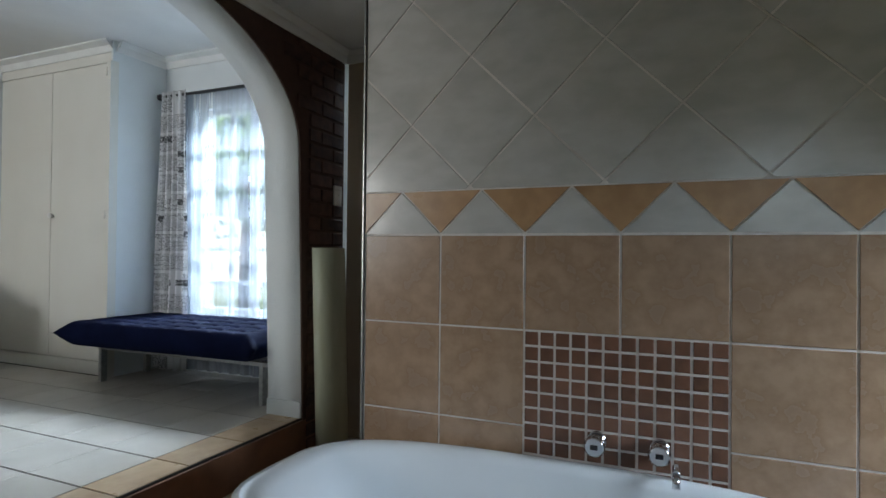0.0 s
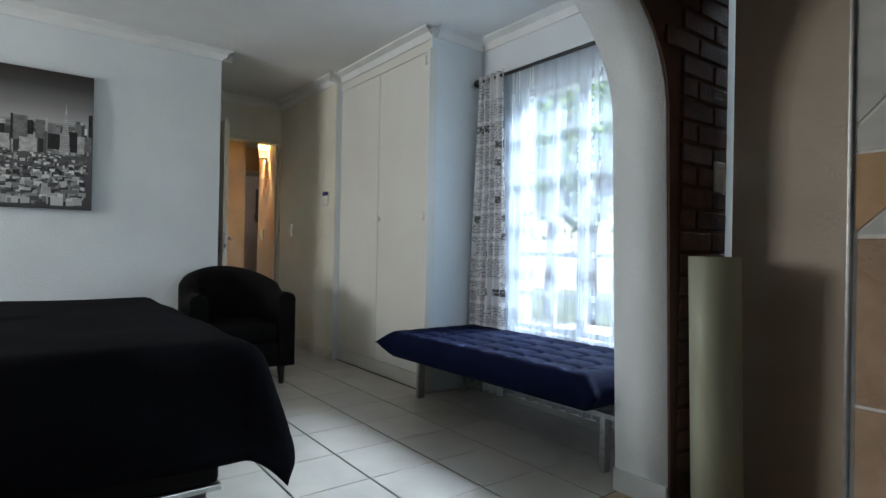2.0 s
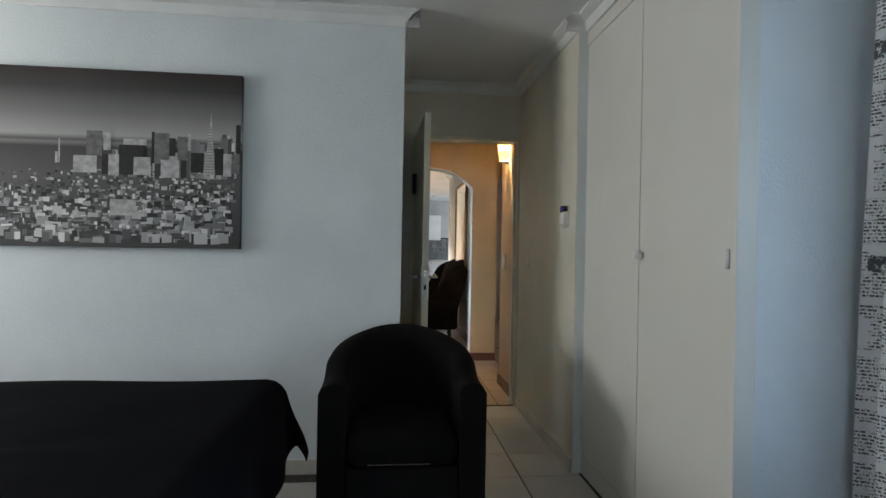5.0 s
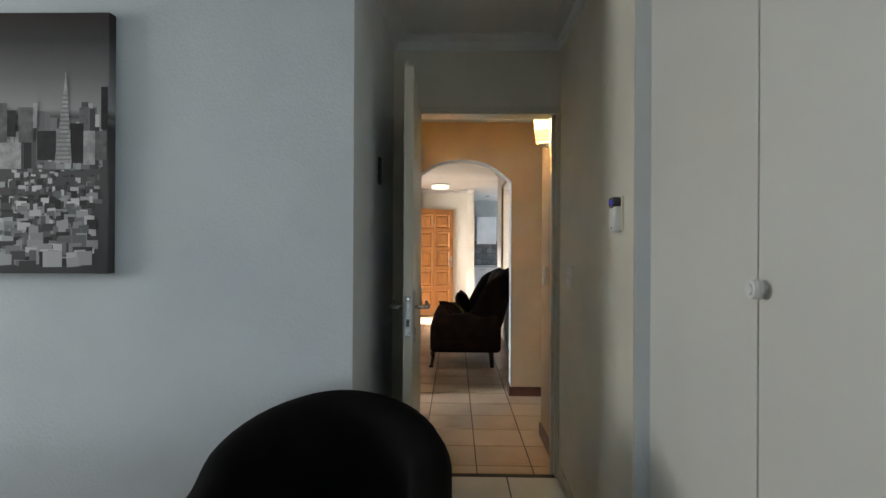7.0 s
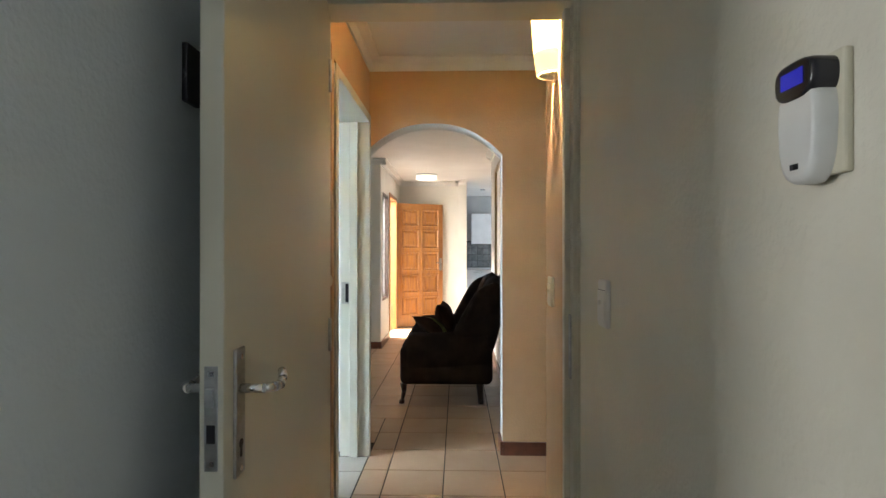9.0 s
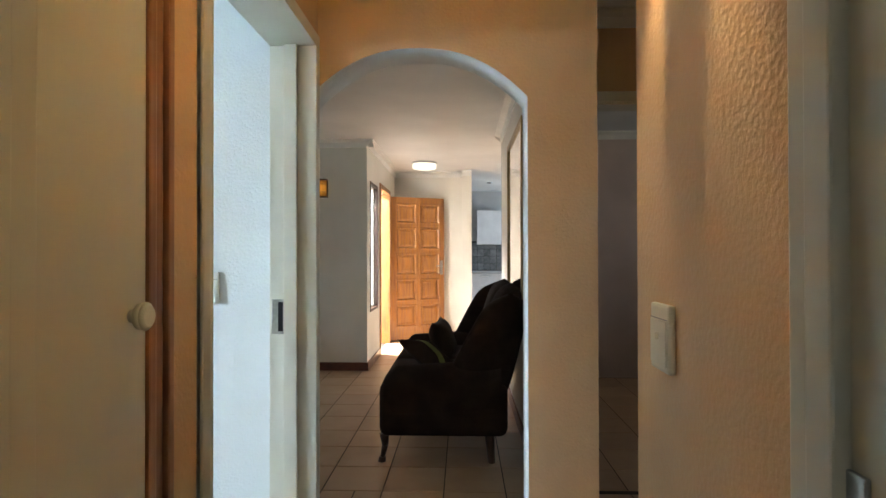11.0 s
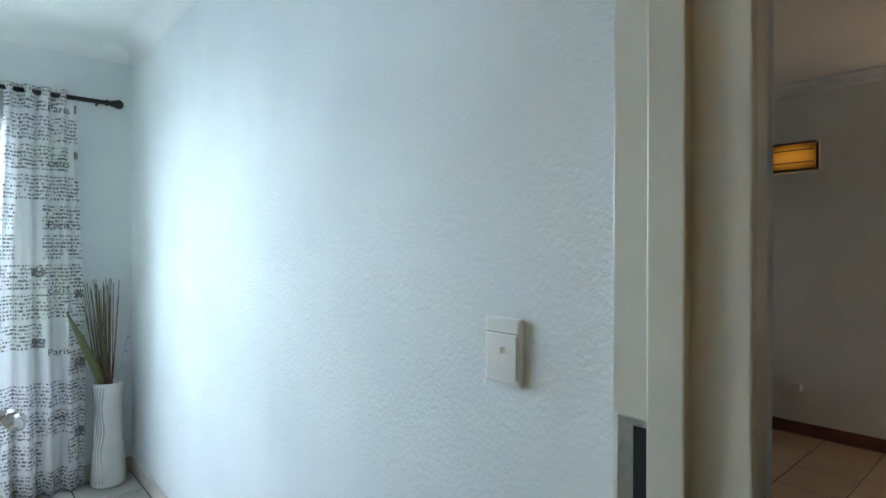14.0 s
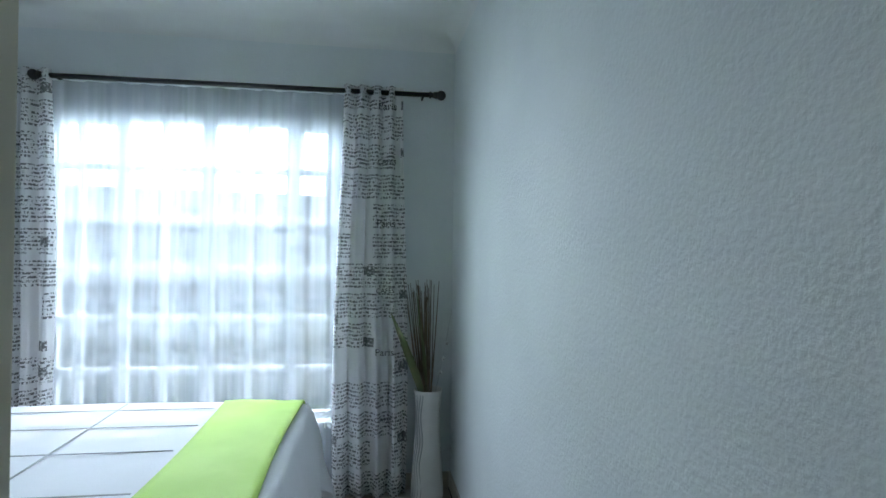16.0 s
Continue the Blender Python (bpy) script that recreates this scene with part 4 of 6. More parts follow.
def clip_poly(pts, y0, y1, z0, z1):
    for k, lim, s in ((0, y0, 1), (0, y1, -1), (1, z0, 1), (1, z1, -1)):
        out = []
        for i in range(len(pts)):
            p, q = pts[i], pts[(i + 1) % len(pts)]
            ip, iq = (p[k] - lim) * s >= 0, (q[k] - lim) * s >= 0
            if ip:
                out.append(p)
            if ip != iq:
                f = (lim - p[k]) / (q[k] - p[k])
                out.append((p[0] + f * (q[0] - p[0]), p[1] + f * (q[1] - p[1])))
        pts = out
        if len(pts) < 3:
            return []
    return pts


ZB, ZT = 1.0, 1.166
for i in range(10):
    ya = 0.945 - i * TW
    for pts, m_ in (([(ya - TW / 2 + 0.006, ZB), (ya + TW / 2 - 0.006, ZB), (ya, ZT - 0.004)], TILE_PALE),
                    ([(ya + 0.006, ZT), (ya + TW - 0.006, ZT), (ya + TW / 2, ZB + 0.004)], TILE_OCHRE)):
        p = clip_poly(pts, -1.9, 1.114, 0, 3)
        if len(p) >= 3:
            prism("border_tile", p, m_, bath_tiles)
DG = 0.25
for a in range(-12, 3):
    for b in range(0, 6):
        cy, cz = 0.906 + a * DG, 1.433 - 0.25 + b * DG
        if (a + b) % 2:
            continue
        e = DG - 0.006
        p = clip_poly([(cy + e, cz), (cy, cz + e), (cy - e, cz), (cy, cz - e)], -1.9, 1.114, 1.173, 2.15)
        if len(p) >= 3:
            prism("diagonal_tile", p, TILE_PALE, bath_tiles)
structure("tile_edge_trim", RB(0.002, 2.045, 2.172, 1.119, 1.126, -0.2, 2.155), STEEL, "narrow metal edge trim of the tiled wall", "trim")
tub = thing("bathtub", "white oval enamelled built-in bathtub with chrome taps", "bathtub", (1.60, 0.28, -0.2))


def tub_ring(k, z, sx, sy):
    n = 64
    out = []
    for i in range(n):
        t = 2 * math.pi * i / n
        ex = 0.55
        out.append((math.copysign(abs(math.cos(t)) ** ex, math.cos(t)) * sx, math.copysign(abs(math.sin(t)) ** 0.75, math.sin(t)) * sy, z))
    return out


bm = bmesh.new()
rings = []
for z, sx, sy in ((0.0, 0.40, 0.84), (0.30, 0.435, 0.90), (0.375, 0.445, 0.915), (0.395, 0.44, 0.91), (0.40, 0.42, 0.885), (0.395, 0.385, 0.845), (0.37, 0.365, 0.825), (0.20, 0.33, 0.77), (0.08, 0.27, 0.68), (0.05, 0.18, 0.55)):
    rings.append([bm.verts.new(p) for p in tub_ring(0, z, sx, sy)])
for a, b in zip(rings, rings[1:]):
    for i in range(64):
        bm.faces.new((a[i], a[(i + 1) % 64], b[(i + 1) % 64], b[i])).smooth = True
bm.faces.new(rings[-1])
part("shell", bm, ENAMEL, tub)
for y in (0.175, -0.03):
    tp = thing("bath_tap", "round chrome bath tap on the mosaic", "tap", group="bath taps")
    bm = bmesh.new()
    cyl(bm, (2.053, y, 0.275), (2.043, y, 0.275), 0.034, 0.032, 24)
    part("rose", bm, CHROME, tp)
    bm = bmesh.new()
    cyl(bm, (2.043, y, 0.275), (1.985, y, 0.275), 0.028, 0.036, 24)
    cyl(bm, (1.985, y, 0.275), (1.975, y, 0.275), 0.036, 0.028, 24)
    part("knob", bm, CHROME, tp)
    bm = bmesh.new()
    box(bm, 1.970, 1.9755, y - 0.012, y + 0.012, 0.268, 0.282)
    part("cap", bm, DARKPLASTIC, tp)
bm = bmesh.new()
cyl(bm, (0.345, 0.05, 0.24), (0.325, 0.05, 0.235), 0.032, 0.03, 24)
part("overflow", bm, CHROME, tub, "chrome overflow rosette")
bm = bmesh.new()
for p, q in (((0.40, -0.36, 0.40), (0.40, -0.36, 0.44)), ((0.40, -0.36, 0.44), (0.33, -0.36, 0.44)), ((0.33, -0.36, 0.44), (0.31, -0.36, 0.405))):
    cyl(bm, p, q, 0.012, n=12)
part("spout", bm, CHROME, tub, "chrome spout")
roll = thing("vinyl_roll", "pale green roll of vinyl leaning on the brick wall", "roll", (2.70, 1.70, -0.203))
bm = bmesh.new()


def roll_fn(u, v):
    a = u * 2 * math.pi * 1.35
    r = 0.105 - 0.020 * u
    return (r * math.cos(a) * 1.15 - 0.05 + 0.06 * (1 - v), r * math.sin(a) * 0.8, 1.15 * v)


grid(bm, 40, 4, roll_fn)
part("sheet", bm, ROLLMAT, roll, solid=0.003)


def switch(name, at, n, label, material=PLASTIC, w=0.075, h=0.12):
    """A wall switch: bevelled plate and rocker; n: the way it faces."""
    t = thing(name, label, "light switch", group="light switches")
    bm = RB(0.006, -w / 2, w / 2, 0, 0.014, -h / 2, h / 2)
    part("plate", bm, material, t)
    part("switch_face", RB(0.002, -w / 2 + 0.007, w / 2 - 0.007, 0.0141, 0.0165, -h / 2 + 0.012, 0.031), material, t)
    part("toggle", RB(0.001, -0.0045, 0.0045, 0.0167, 0.0225, -0.003, 0.009), material, t, "small toggle")
    part("seam", B(-w / 2 + 0.004, w / 2 - 0.004, 0.0141, 0.0146, 0.033, 0.0345), GREYINK, t)
    t.matrix_world = Matrix.Translation(at) @ Matrix.Rotation(math.atan2(-n[0], n[1]), 4, "Z")
    return t


switch("light_switch", (2.885, 1.815, 1.265), (0, -1, 0), "white light switch on the brick wall")
switch("light_switch", (2.787, 6.02, 1.126), (-1, 0, 0), "white light switch in the passage")
switch("light_switch", (2.80, 6.886, 1.093), (-1, 0, 0), "cream light switch in the hall", CREAMPLASTIC, 0.09, 0.12)
switch("light_switch", (1.418, 8.07, 1.108), (0, -1, 0), "white light switch on the rough plaster", PLASTIC, 0.088, 0.125)
alarm = thing("alarm_panel", "white alarm keypad with blue display on the passage wall", "alarm", (2.787, 5.195, 1.389))


def egg(x0, x1, hw, z0, z1, taper):
    """Rounded shield outline, swept off the wall from x0 to x1."""
    bm = bmesh.new()
    n = 36
    rings = []
    for x, k in ((x0, 1.0), (x0 + (x1 - x0) * 0.7, 1.0), (x1 * 0.97, 0.94), (x1, 0.84)):
        ring = []
        for i in range(n):
            a = 2 * math.pi * i / n
            c, q = math.cos(a), math.sin(a)
            y = math.copysign(abs(c) ** 0.6, c) * hw * (1 - taper * (0.5 - 0.5 * q))
            ring.append(bm.verts.new((x, y * k, (z0 + z1) / 2 + math.copysign(abs(q) ** 0.7, q) * (z1 - z0) / 2 * k)))
        rings.append(ring)
    for a, b in zip(rings, rings[1:]):
        for i in range(n):
            bm.faces.new((a[i], a[(i + 1) % n], b[(i + 1) % n], b[i])).smooth = True
    bm.faces.new(rings[-1])
    return bm


part("wall_plate", RB(0.004, -0.012, 0, -0.048, 0.052, -0.075, 0.085), CREAMPLASTIC, alarm)
lid = part("flap", egg(-0.0121, -0.040, 0.044, -0.085, 0.050, 0.28), PLASTIC, alarm)
part("display", egg(-0.0121, -0.043, 0.043, 0.028, 0.082, 0.10), DARKPLASTIC, alarm, "dark glossy visor")
part("screen", B(-0.0442, -0.0432, -0.022, 0.022, 0.046, 0.068), BLUELCD, alarm, "blue glowing screen")
part("badge", B(-0.0412, -0.0402, -0.008, 0.008, -0.066, -0.058), DARKPLASTIC, lid)
alarm.scale = (0.82, 0.82, 0.75)
bk = thing("key_hook", "small dark hook plate on the passage wall", "hook", (1.855, 5.75, 1.62))
part("plate", RB(0.003, 0, 0.012, -0.03, 0.03, -0.06, 0.06), DARKPLASTIC, bk)


# ---- bedroom things ----
def soft_box(bm, x0, x1, y0, y1, z0, z1, r, seg=4):
    vs = box(bm, x0, x1, y0, y1, z0, z1)
    es = {e for v in vs for e in v.link_edges}
    bmesh.ops.bevel(bm, geom=list(es), offset=r, segments=seg, profile=0.5, affect="EDGES", clamp_overlap=True)
    for f in bm.faces:
        f.smooth = True


def SB(r, *a):
    bm = bmesh.new()
    soft_box(bm, *a, r)
    return bm


bed = thing("double_bed", "black upholstered double bed base on short feet", "bed", (0.25, 3.66, 0))
part("base", SB(0.02, -1.0, 0.98, -0.96, 0.92, 0.13, 0.34), BLACKSUEDE, bed)
part("mattress", SB(0.05, -1.0, 0.97, -0.93, 0.90, 0.345, 0.585), BLACKCLOTH, bed)
part("rail", RB(0.003, -1.0, 0.985, -0.965, 0.925, 0.108, 0.128), STEEL, bed, "pale metal rim under the base")
for x, y in ((0.90, -0.88), (0.90, 0.85), (-0.92, -0.88), (-0.92, 0.85)):
    bm = bmesh.new()
    lathe(bm, [(0.0, 0.0), (0.045, 0.0), (0.055, 0.05), (0.055, 0.107), (0.0, 0.107)], (x, y, 0), 20)
    part("foot", bm, BLACKWOOD, bed)
spread = thing("bedspread", "black cotton bedspread hanging over the bed edges", "bedspread")


def spread_fn(u, v):
    # u across y, v along x towards the foot; distances run over the edge and hang down
    U, V = -0.45 + u * 2.64, -1.05 + v * 2.42
    hw0, hw1, hl = 0.0, 1.86, 1.02
    y, x, drop, out = U, V, 0.0, 0.0
    ox = oy = 0.0
    if U < 0:
        oy, y = -U, 0.0
    elif U > hw1:
        oy, y = U - hw1, hw1
    if V > hl:
        ox, x = V - hl, hl
    d = math.hypot(ox, oy)
    if d > 0:
        r = 0.10
        ang = min(d / r, math.pi / 2 * 0.88)
        h = r * math.sin(ang) + max(0, d - r * ang) * 0.19
        drop = r * (1 - math.cos(ang)) + max(0, d - r * ang) * 0.94
        corner = min(ox, oy) / (d + 1e-6)
        h += 0.10 * corner * min(1, d * 2) + 0.016 * math.sin(11 * (U + 0.7 * V)) * min(1, d * 3)
        sx, sy = (ox / d), (oy / d) * (-1 if U < 0 else 1)
        x += h * sx
        y += h * sy
    z = 0.622 - drop + 0.004 * math.sin(9 * U + 3) * math.sin(7 * V) + 0.01 * math.exp(-((U - 0.9 - 0.25 * V) / 0.05) ** 2) * (0.5 + 0.5 * math.sin(5 * V))
    return (0.245 + x, 2.715 + y, max(z, 0.06 + 0.012 * math.sin(14 * U)))


bm = bmesh.new()
grid(bm, 90, 80, spread_fn)
part("cloth", bm, BLACKCLOTH, spread, solid=0.006)

chair = thing("tub_armchair", "black microfibre tub armchair on tapered legs", "armchair", (1.855, 4.43, 0))


def tub_outline(t, w, d):
    """The half-round back of the chair: t from one arm front to the other."""
    if t < 0.3:
        return -w, d * 0.48 * (t / 0.3)
    if t > 0.7:
        return w, d * 0.48 * ((1 - t) / 0.3)
    b = math.pi * (t - 0.3) / 0.4
    return -w * math.cos(b), d * 0.48 + d * 0.52 * math.sin(b)


def shell_fn(side):
    def fn(u, v):
        w, d = (0.345, 0.66) if side else (0.235, 0.53)
        x, y = tub_outline(u, w, d)
        e = abs(2 * u - 1)
        top = 0.60 + 0.165 * (0.5 + 0.5 * math.cos(math.pi * min(1, e / 0.66)))
        return x, y, 0.13 + (top - 0.13) * v
    return fn


bm = bmesh.new()
nu, nv = 56, 12
outer = grid(bm, nu, nv, shell_fn(True))
inner = grid(bm, nu, nv, shell_fn(False))
mid = []
for i in range(nu):
    a, b = outer[-1][i].co, inner[-1][i].co
    mid.append([bm.verts.new(a.lerp(b, f) + Vector((0, 0, h))) for f, h in ((0.15, 0.028), (0.5, 0.042), (0.85, 0.028))])
for i in range(nu - 1):
    chain0 = [outer[-1][i], *mid[i], inner[-1][i]]
    chain1 = [outer[-1][i + 1], *mid[i + 1], inner[-1][i + 1]]
    for k in range(4):
        bm.faces.new((chain0[k], chain0[k + 1], chain1[k + 1], chain1[k])).smooth = True
    bm.faces.new((outer[0][i], outer[0][i + 1], inner[0][i + 1], inner[0][i]))
for i in (0, nu - 1):
    for j in range(nv - 1):
        bm.faces.new((outer[j][i], outer[j + 1][i], inner[j + 1][i], inner[j][i]))
    bm.faces.new([outer[-1][i], *mid[i], inner[-1][i]])
part("shell", bm, BLACKSUEDE, chair)
part("seat", SB(0.045, -0.232, 0.232, -0.005, 0.50, 0.30, 0.43), BLACKSUEDE, chair, "padded seat cushion")
part("front_panel", SB(0.012, -0.232, 0.232, 0.004, 0.04, 0.13, 0.298), BLACKSUEDE, chair)
for x, y in ((-0.26, 0.06), (0.27, 0.06), (-0.24, 0.50), (0.24, 0.50)):
    bm = bmesh.new()
    cyl(bm, (x, y - 0.01, 0.0), (x, y, 0.13), 0.017, 0.028, 14)
    part("leg", bm, BLACKWOOD, chair)

day = thing("futon_daybed", "navy blue tufted futon daybed on a metal frame", "daybed", (2.85, 2.92, 0))


def futon_fn(top):
    def fn(u, v):
        x, y = -0.325 + 0.705 * u, -0.80 + 1.57 * v
        eu, ev = min(1.0, min(u, 1 - u) / 0.06), min(1.0, min(v, 1 - v) / 0.055)
        rim = math.sqrt(max(0.0, 1 - (1 - eu) ** 2)) * (1 - (1 - ev) ** 2.2)
        # quilted rows: shallow creases with a button at each crossing
        fx, fy = abs((u * 5) % 1 - 0.5) * 2, abs((v * 9) % 1 - 0.5) * 2
        crease = max(fx ** 4 * (0.45 + 0.55 * fy ** 3), fy ** 4 * 0.6)
        inner = min(1.0, max(0.0, min(u, 1 - u, v, 1 - v) - 0.03) / 0.08)
        z = 0.372 + (0.078 * rim - 0.034 * crease * inner if top else -0.085 * rim)
        # the seam draws the corners out into points
        tip = 0.05 * (1 - eu) * (1 - ev)
        return x - 0.03 * (y + 0.8) + math.copysign(tip, u - 0.5), y + math.copysign(tip, v - 0.5), z
    return fn


bm = bmesh.new()
grid(bm, 71, 127, futon_fn(True))
grid(bm, 71, 127, futon_fn(False))
bmesh.ops.remove_doubles(bm, verts=bm.verts[:], dist=0.0008)
part("cushion", bm, NAVY, day)
for i in range(1, 5):
    for j in range(1, 9):
        bm = bmesh.new()
        x, y = -0.325 + 0.705 * i / 5, -0.80 + 1.57 * j / 9
        lathe(bm, [(0.010, 0.0), (0.008, 0.003), (0.0, 0.004)], (x - 0.03 * (y + 0.8), y, 0.4155), 8)
        part("button", bm, NAVY, day)
part("rail", RB(0.004, -0.16, -0.135, -0.78, 0.72, 0.235, 0.262), STEEL, day, "grey metal rail")
part("rail", RB(0.004, 0.22, 0.245, -0.78, 0.72, 0.235, 0.262), STEEL, day, "grey metal rail")
for y in (-0.6, 0.0, 0.7):
    part("crossbar", RB(0.003, -0.134, 0.219, y - 0.012, y + 0.012, 0.238, 0.26), STEEL, day)
for x, y in ((-0.125, 0.71), (0.23, 0.71), (-0.14, -0.72), (0.23, -0.72)):
    part("leg", RB(0.005, x - 0.024, x + 0.024, y - 0.014, y + 0.014, 0, 0.262), STEEL, day)


# skyline canvas on the wall
pic = thing("skyline_canvas", "black and white city skyline print on stretched canvas", "picture", (0.435, 5.13, 1.62))
SKYPRINT = mat("canvas_print_sky", (0.3, 0.3, 0.3), 0.7)
nt = SKYPRINT.node_tree
tcn = nt.nodes.new("ShaderNodeTexCoord")
spn = nt.nodes.new("ShaderNodeSeparateXYZ")
nt.links.new(tcn.outputs["Object"], spn.inputs[0])
mrn = nt.nodes.new("ShaderNodeMapRange")
mrn.inputs[1].default_value, mrn.inputs[2].default_value = -0.44, 0.44
nt.links.new(spn.outputs["Z"], mrn.inputs[0])
rpn = nt.nodes.new("ShaderNodeValToRGB")
els = rpn.color_ramp.elements
els[0].position, els[0].color = 0.0, (0.05, 0.05, 0.05, 1)
els[1].position, els[1].color = 1.0, (0.026, 0.017, 0.015, 1)
for p_, c_ in ((0.40, 0.10), (0.56, 0.06), (0.585, 0.22), (0.60, 0.10), (0.63, 0.40), (0.75, 0.20), (0.90, 0.045)):
    e_ = els.new(p_)
    e_.color = (c_, c_ * 0.97, c_ * 0.96, 1)
nt.links.new(mrn.outputs[0], rpn.inputs[0])
nt.links.new(rpn.outputs[0], nt.nodes["Principled BSDF"].inputs["Base Color"])
CITY = mat("canvas_print_city", (0.3, 0.3, 0.3), 0.7)
nt = CITY.node_tree
gm = nt.nodes.new("ShaderNodeNewGeometry")
rpn = nt.nodes.new("ShaderNodeValToRGB")
els = rpn.color_ramp.elements
els[0].color, els[1].color = (0.012, 0.012, 0.012, 1), (0.78, 0.77, 0.76, 1)
for p_, c_ in ((0.3, 0.06), (0.55, 0.22), (0.8, 0.48)):
    els.new(p_).color = (c_, c_, c_, 1)
nt.links.new(gm.outputs["Random Per Island"], rpn.inputs[0])
nt.links.new(rpn.outputs[0], nt.nodes["Principled BSDF"].inputs["Base Color"])
part("canvas", RB(0.004, -0.592, 0.592, -0.038, -0.001, -0.445, 0.445), SKYPRINT, pic)
rng = random.Random(21)
bm = bmesh.new()
layer = [0]


def quad(bm, pts):
    layer[0] += 1
    y = -0.0386 - 0.0000016 * layer[0]
    bm.faces.new([bm.verts.new((x, y, z)) for x, z in pts])


def tower(x, z0, w, h):
    quad(bm, [(x, z0), (x + w * 0.6, z0), (x + w * 0.6, z0 + h), (x, z0 + h)])
    quad(bm, [(x + w * 0.6, z0), (x + w, z0), (x + w, z0 + h * 0.98), (x + w * 0.6, z0 + h * 0.98)])


for _ in range(34):
    x = rng.uniform(-0.05, 0.52)
    tower(x, -0.09, rng.uniform(0.025, 0.06), rng.uniform(0.06, 0.22) * (0.7 + 0.5 * (x + 0.2)))
for k in range(1300):
    z = -0.06 - 0.365 * (k / 1300) ** 0.8
    s = 0.010 + 0.042 * (-0.06 - z) / 0.37
    x = rng.uniform(-0.585, 0.585 - 1.6 * s)
    if x < -0.35 and z > -0.15 and rng.random() < 0.6:
        continue
    w, h, sk = s * rng.uniform(0.35, 1.3), s * rng.uniform(0.3, 1.1), s * rng.uniform(-0.3, 0.3)
    z = max(z, -0.435)
    quad(bm, [(x, z), (x + w, z + sk * 0.3), (x + w, z + h + sk * 0.3), (x, z + h)])
part("printed_city", bm, CITY, pic, "grey printed rooftops and towers")
# the larger towers in three greys, a ribbed pyramid among them
for nm, tone, rects in (
        ("grey_tower", 0.20, ((-0.155, -0.08, 0.01, 0.135), (0.155, 0.24, -0.02, 0.135), (0.28, 0.33, 0.0, 0.12), (0.49, 0.52, 0.03, 0.12), (0.54, 0.585, -0.06, 0.04))),
        ("dark_tower", 0.022, ((0.0, 0.125, -0.08, 0.07), (0.155, 0.168, -0.02, 0.14), (0.24, 0.27, 0.02, 0.11), (0.345, 0.41, -0.06, 0.04), (0.46, 0.505, -0.07, 0.065), (0.565, 0.588, 0.045, 0.19), (-0.08, -0.05, -0.08, 0.02))),
        ("pale_tower", 0.55, ((-0.215, -0.105, -0.075, 0.01), (-0.075, -0.04, 0.04, 0.13), (-0.05, 0.0, -0.085, 0.02), (0.02, 0.13, 0.07, 0.10), (0.07, 0.15, -0.08, 0.01), (0.20, 0.29, -0.09, 0.0), (0.33, 0.345, 0.05, 0.135), (0.505, 0.545, -0.075, 0.04), (-0.04, 0.085, -0.285, -0.205), (-0.285, -0.278, -0.03, 0.09), (-0.30, -0.288, -0.03, 0.025)))):
    tone_mat = mat("canvas_" + nm, (tone, tone * 0.98, tone * 0.97), 0.7, None, 40, wear=0.4)
    for x0, x1, z0, z1 in rects:
        bm = bmesh.new()
        quad(bm, [(x0, z0), (x1, z0), (x1, z1), (x0, z1)])
        part(nm, bm, tone_mat, pic)
    if nm == "pale_tower":
        bm = bmesh.new()
        quad(bm, [(0.405, -0.07), (0.465, -0.07), (0.448, 0.18), (0.436, 0.18)])
        quad(bm, [(0.436, 0.18), (0.448, 0.18), (0.442, 0.245)])
        part("pyramid_tower", bm, tone_mat, pic)
bm = bmesh.new()
for k in range(16):
    z = -0.06 + 0.0145 * k
    f = (z + 0.07) / 0.25
    quad(bm, [(0.407 + 0.029 * f, z), (0.463 - 0.015 * f, z), (0.463 - 0.015 * f, z + 0.005), (0.407 + 0.029 * f, z + 0.005)])
part("tower_ribs", bm, GREYINK, pic)


# ---- hall and lounge things ----
sc = thing("hall_sconce", "lit cream glass wall sconce in the hall", "wall lamp", (2.80, 6.80, 2.06))


def half_shade(z0, z1, r0, r1):
    bm = bmesh.new()

    def fn(u, v):
        a = math.pi * (u - 0.5)
        r = r0 + (r1 - r0) * v
        return (-0.004 - math.cos(a) * r * 1.05, math.sin(a) * r, z0 + (z1 - z0) * v)
    grid(bm, 18, 4, fn)
    return bm


part("shade", half_shade(-0.03, 0.12, 0.078, 0.088), SHADE_GLOW, sc, "glowing cream glass", solid=0.004)
part("lower_shade", half_shade(-0.11, -0.031, 0.068, 0.078), SHADE_DIM, sc, "dimmer lower glass", solid=0.004)
part("backplate", RB(0.003, -0.01, 0, -0.03, 0.03, -0.135, 0.06), CREAMPLASTIC, sc)
bm = bmesh.new()
cyl(bm, (-0.02, 0, -0.125), (-0.02, 0, -0.112), 0.02, 0.05, 16)
part("base_cup", bm, CREAMPLASTIC, sc)
lamp = thing("amber_wall_lamp", "lit amber glass wall lamp in a dark wooden frame", "wall lamp", (0.855, 11.72, 1.935))
bm = bmesh.new()


def amber_fn(u, v):
    return (-0.14 + 0.28 * u, -0.03 - 0.05 * math.sin(math.pi * u), -0.085 + 0.17 * v)


grid(bm, 20, 3, amber_fn)
part("glass", bm, AMBER_GLOW, lamp, "glowing amber glass", solid=0.003)
for z in (-0.098, 0.086):
    part("frame_bar", RB(0.003, -0.152, 0.152, -0.09, -0.006, z, z + 0.012), LEGWOOD, lamp)
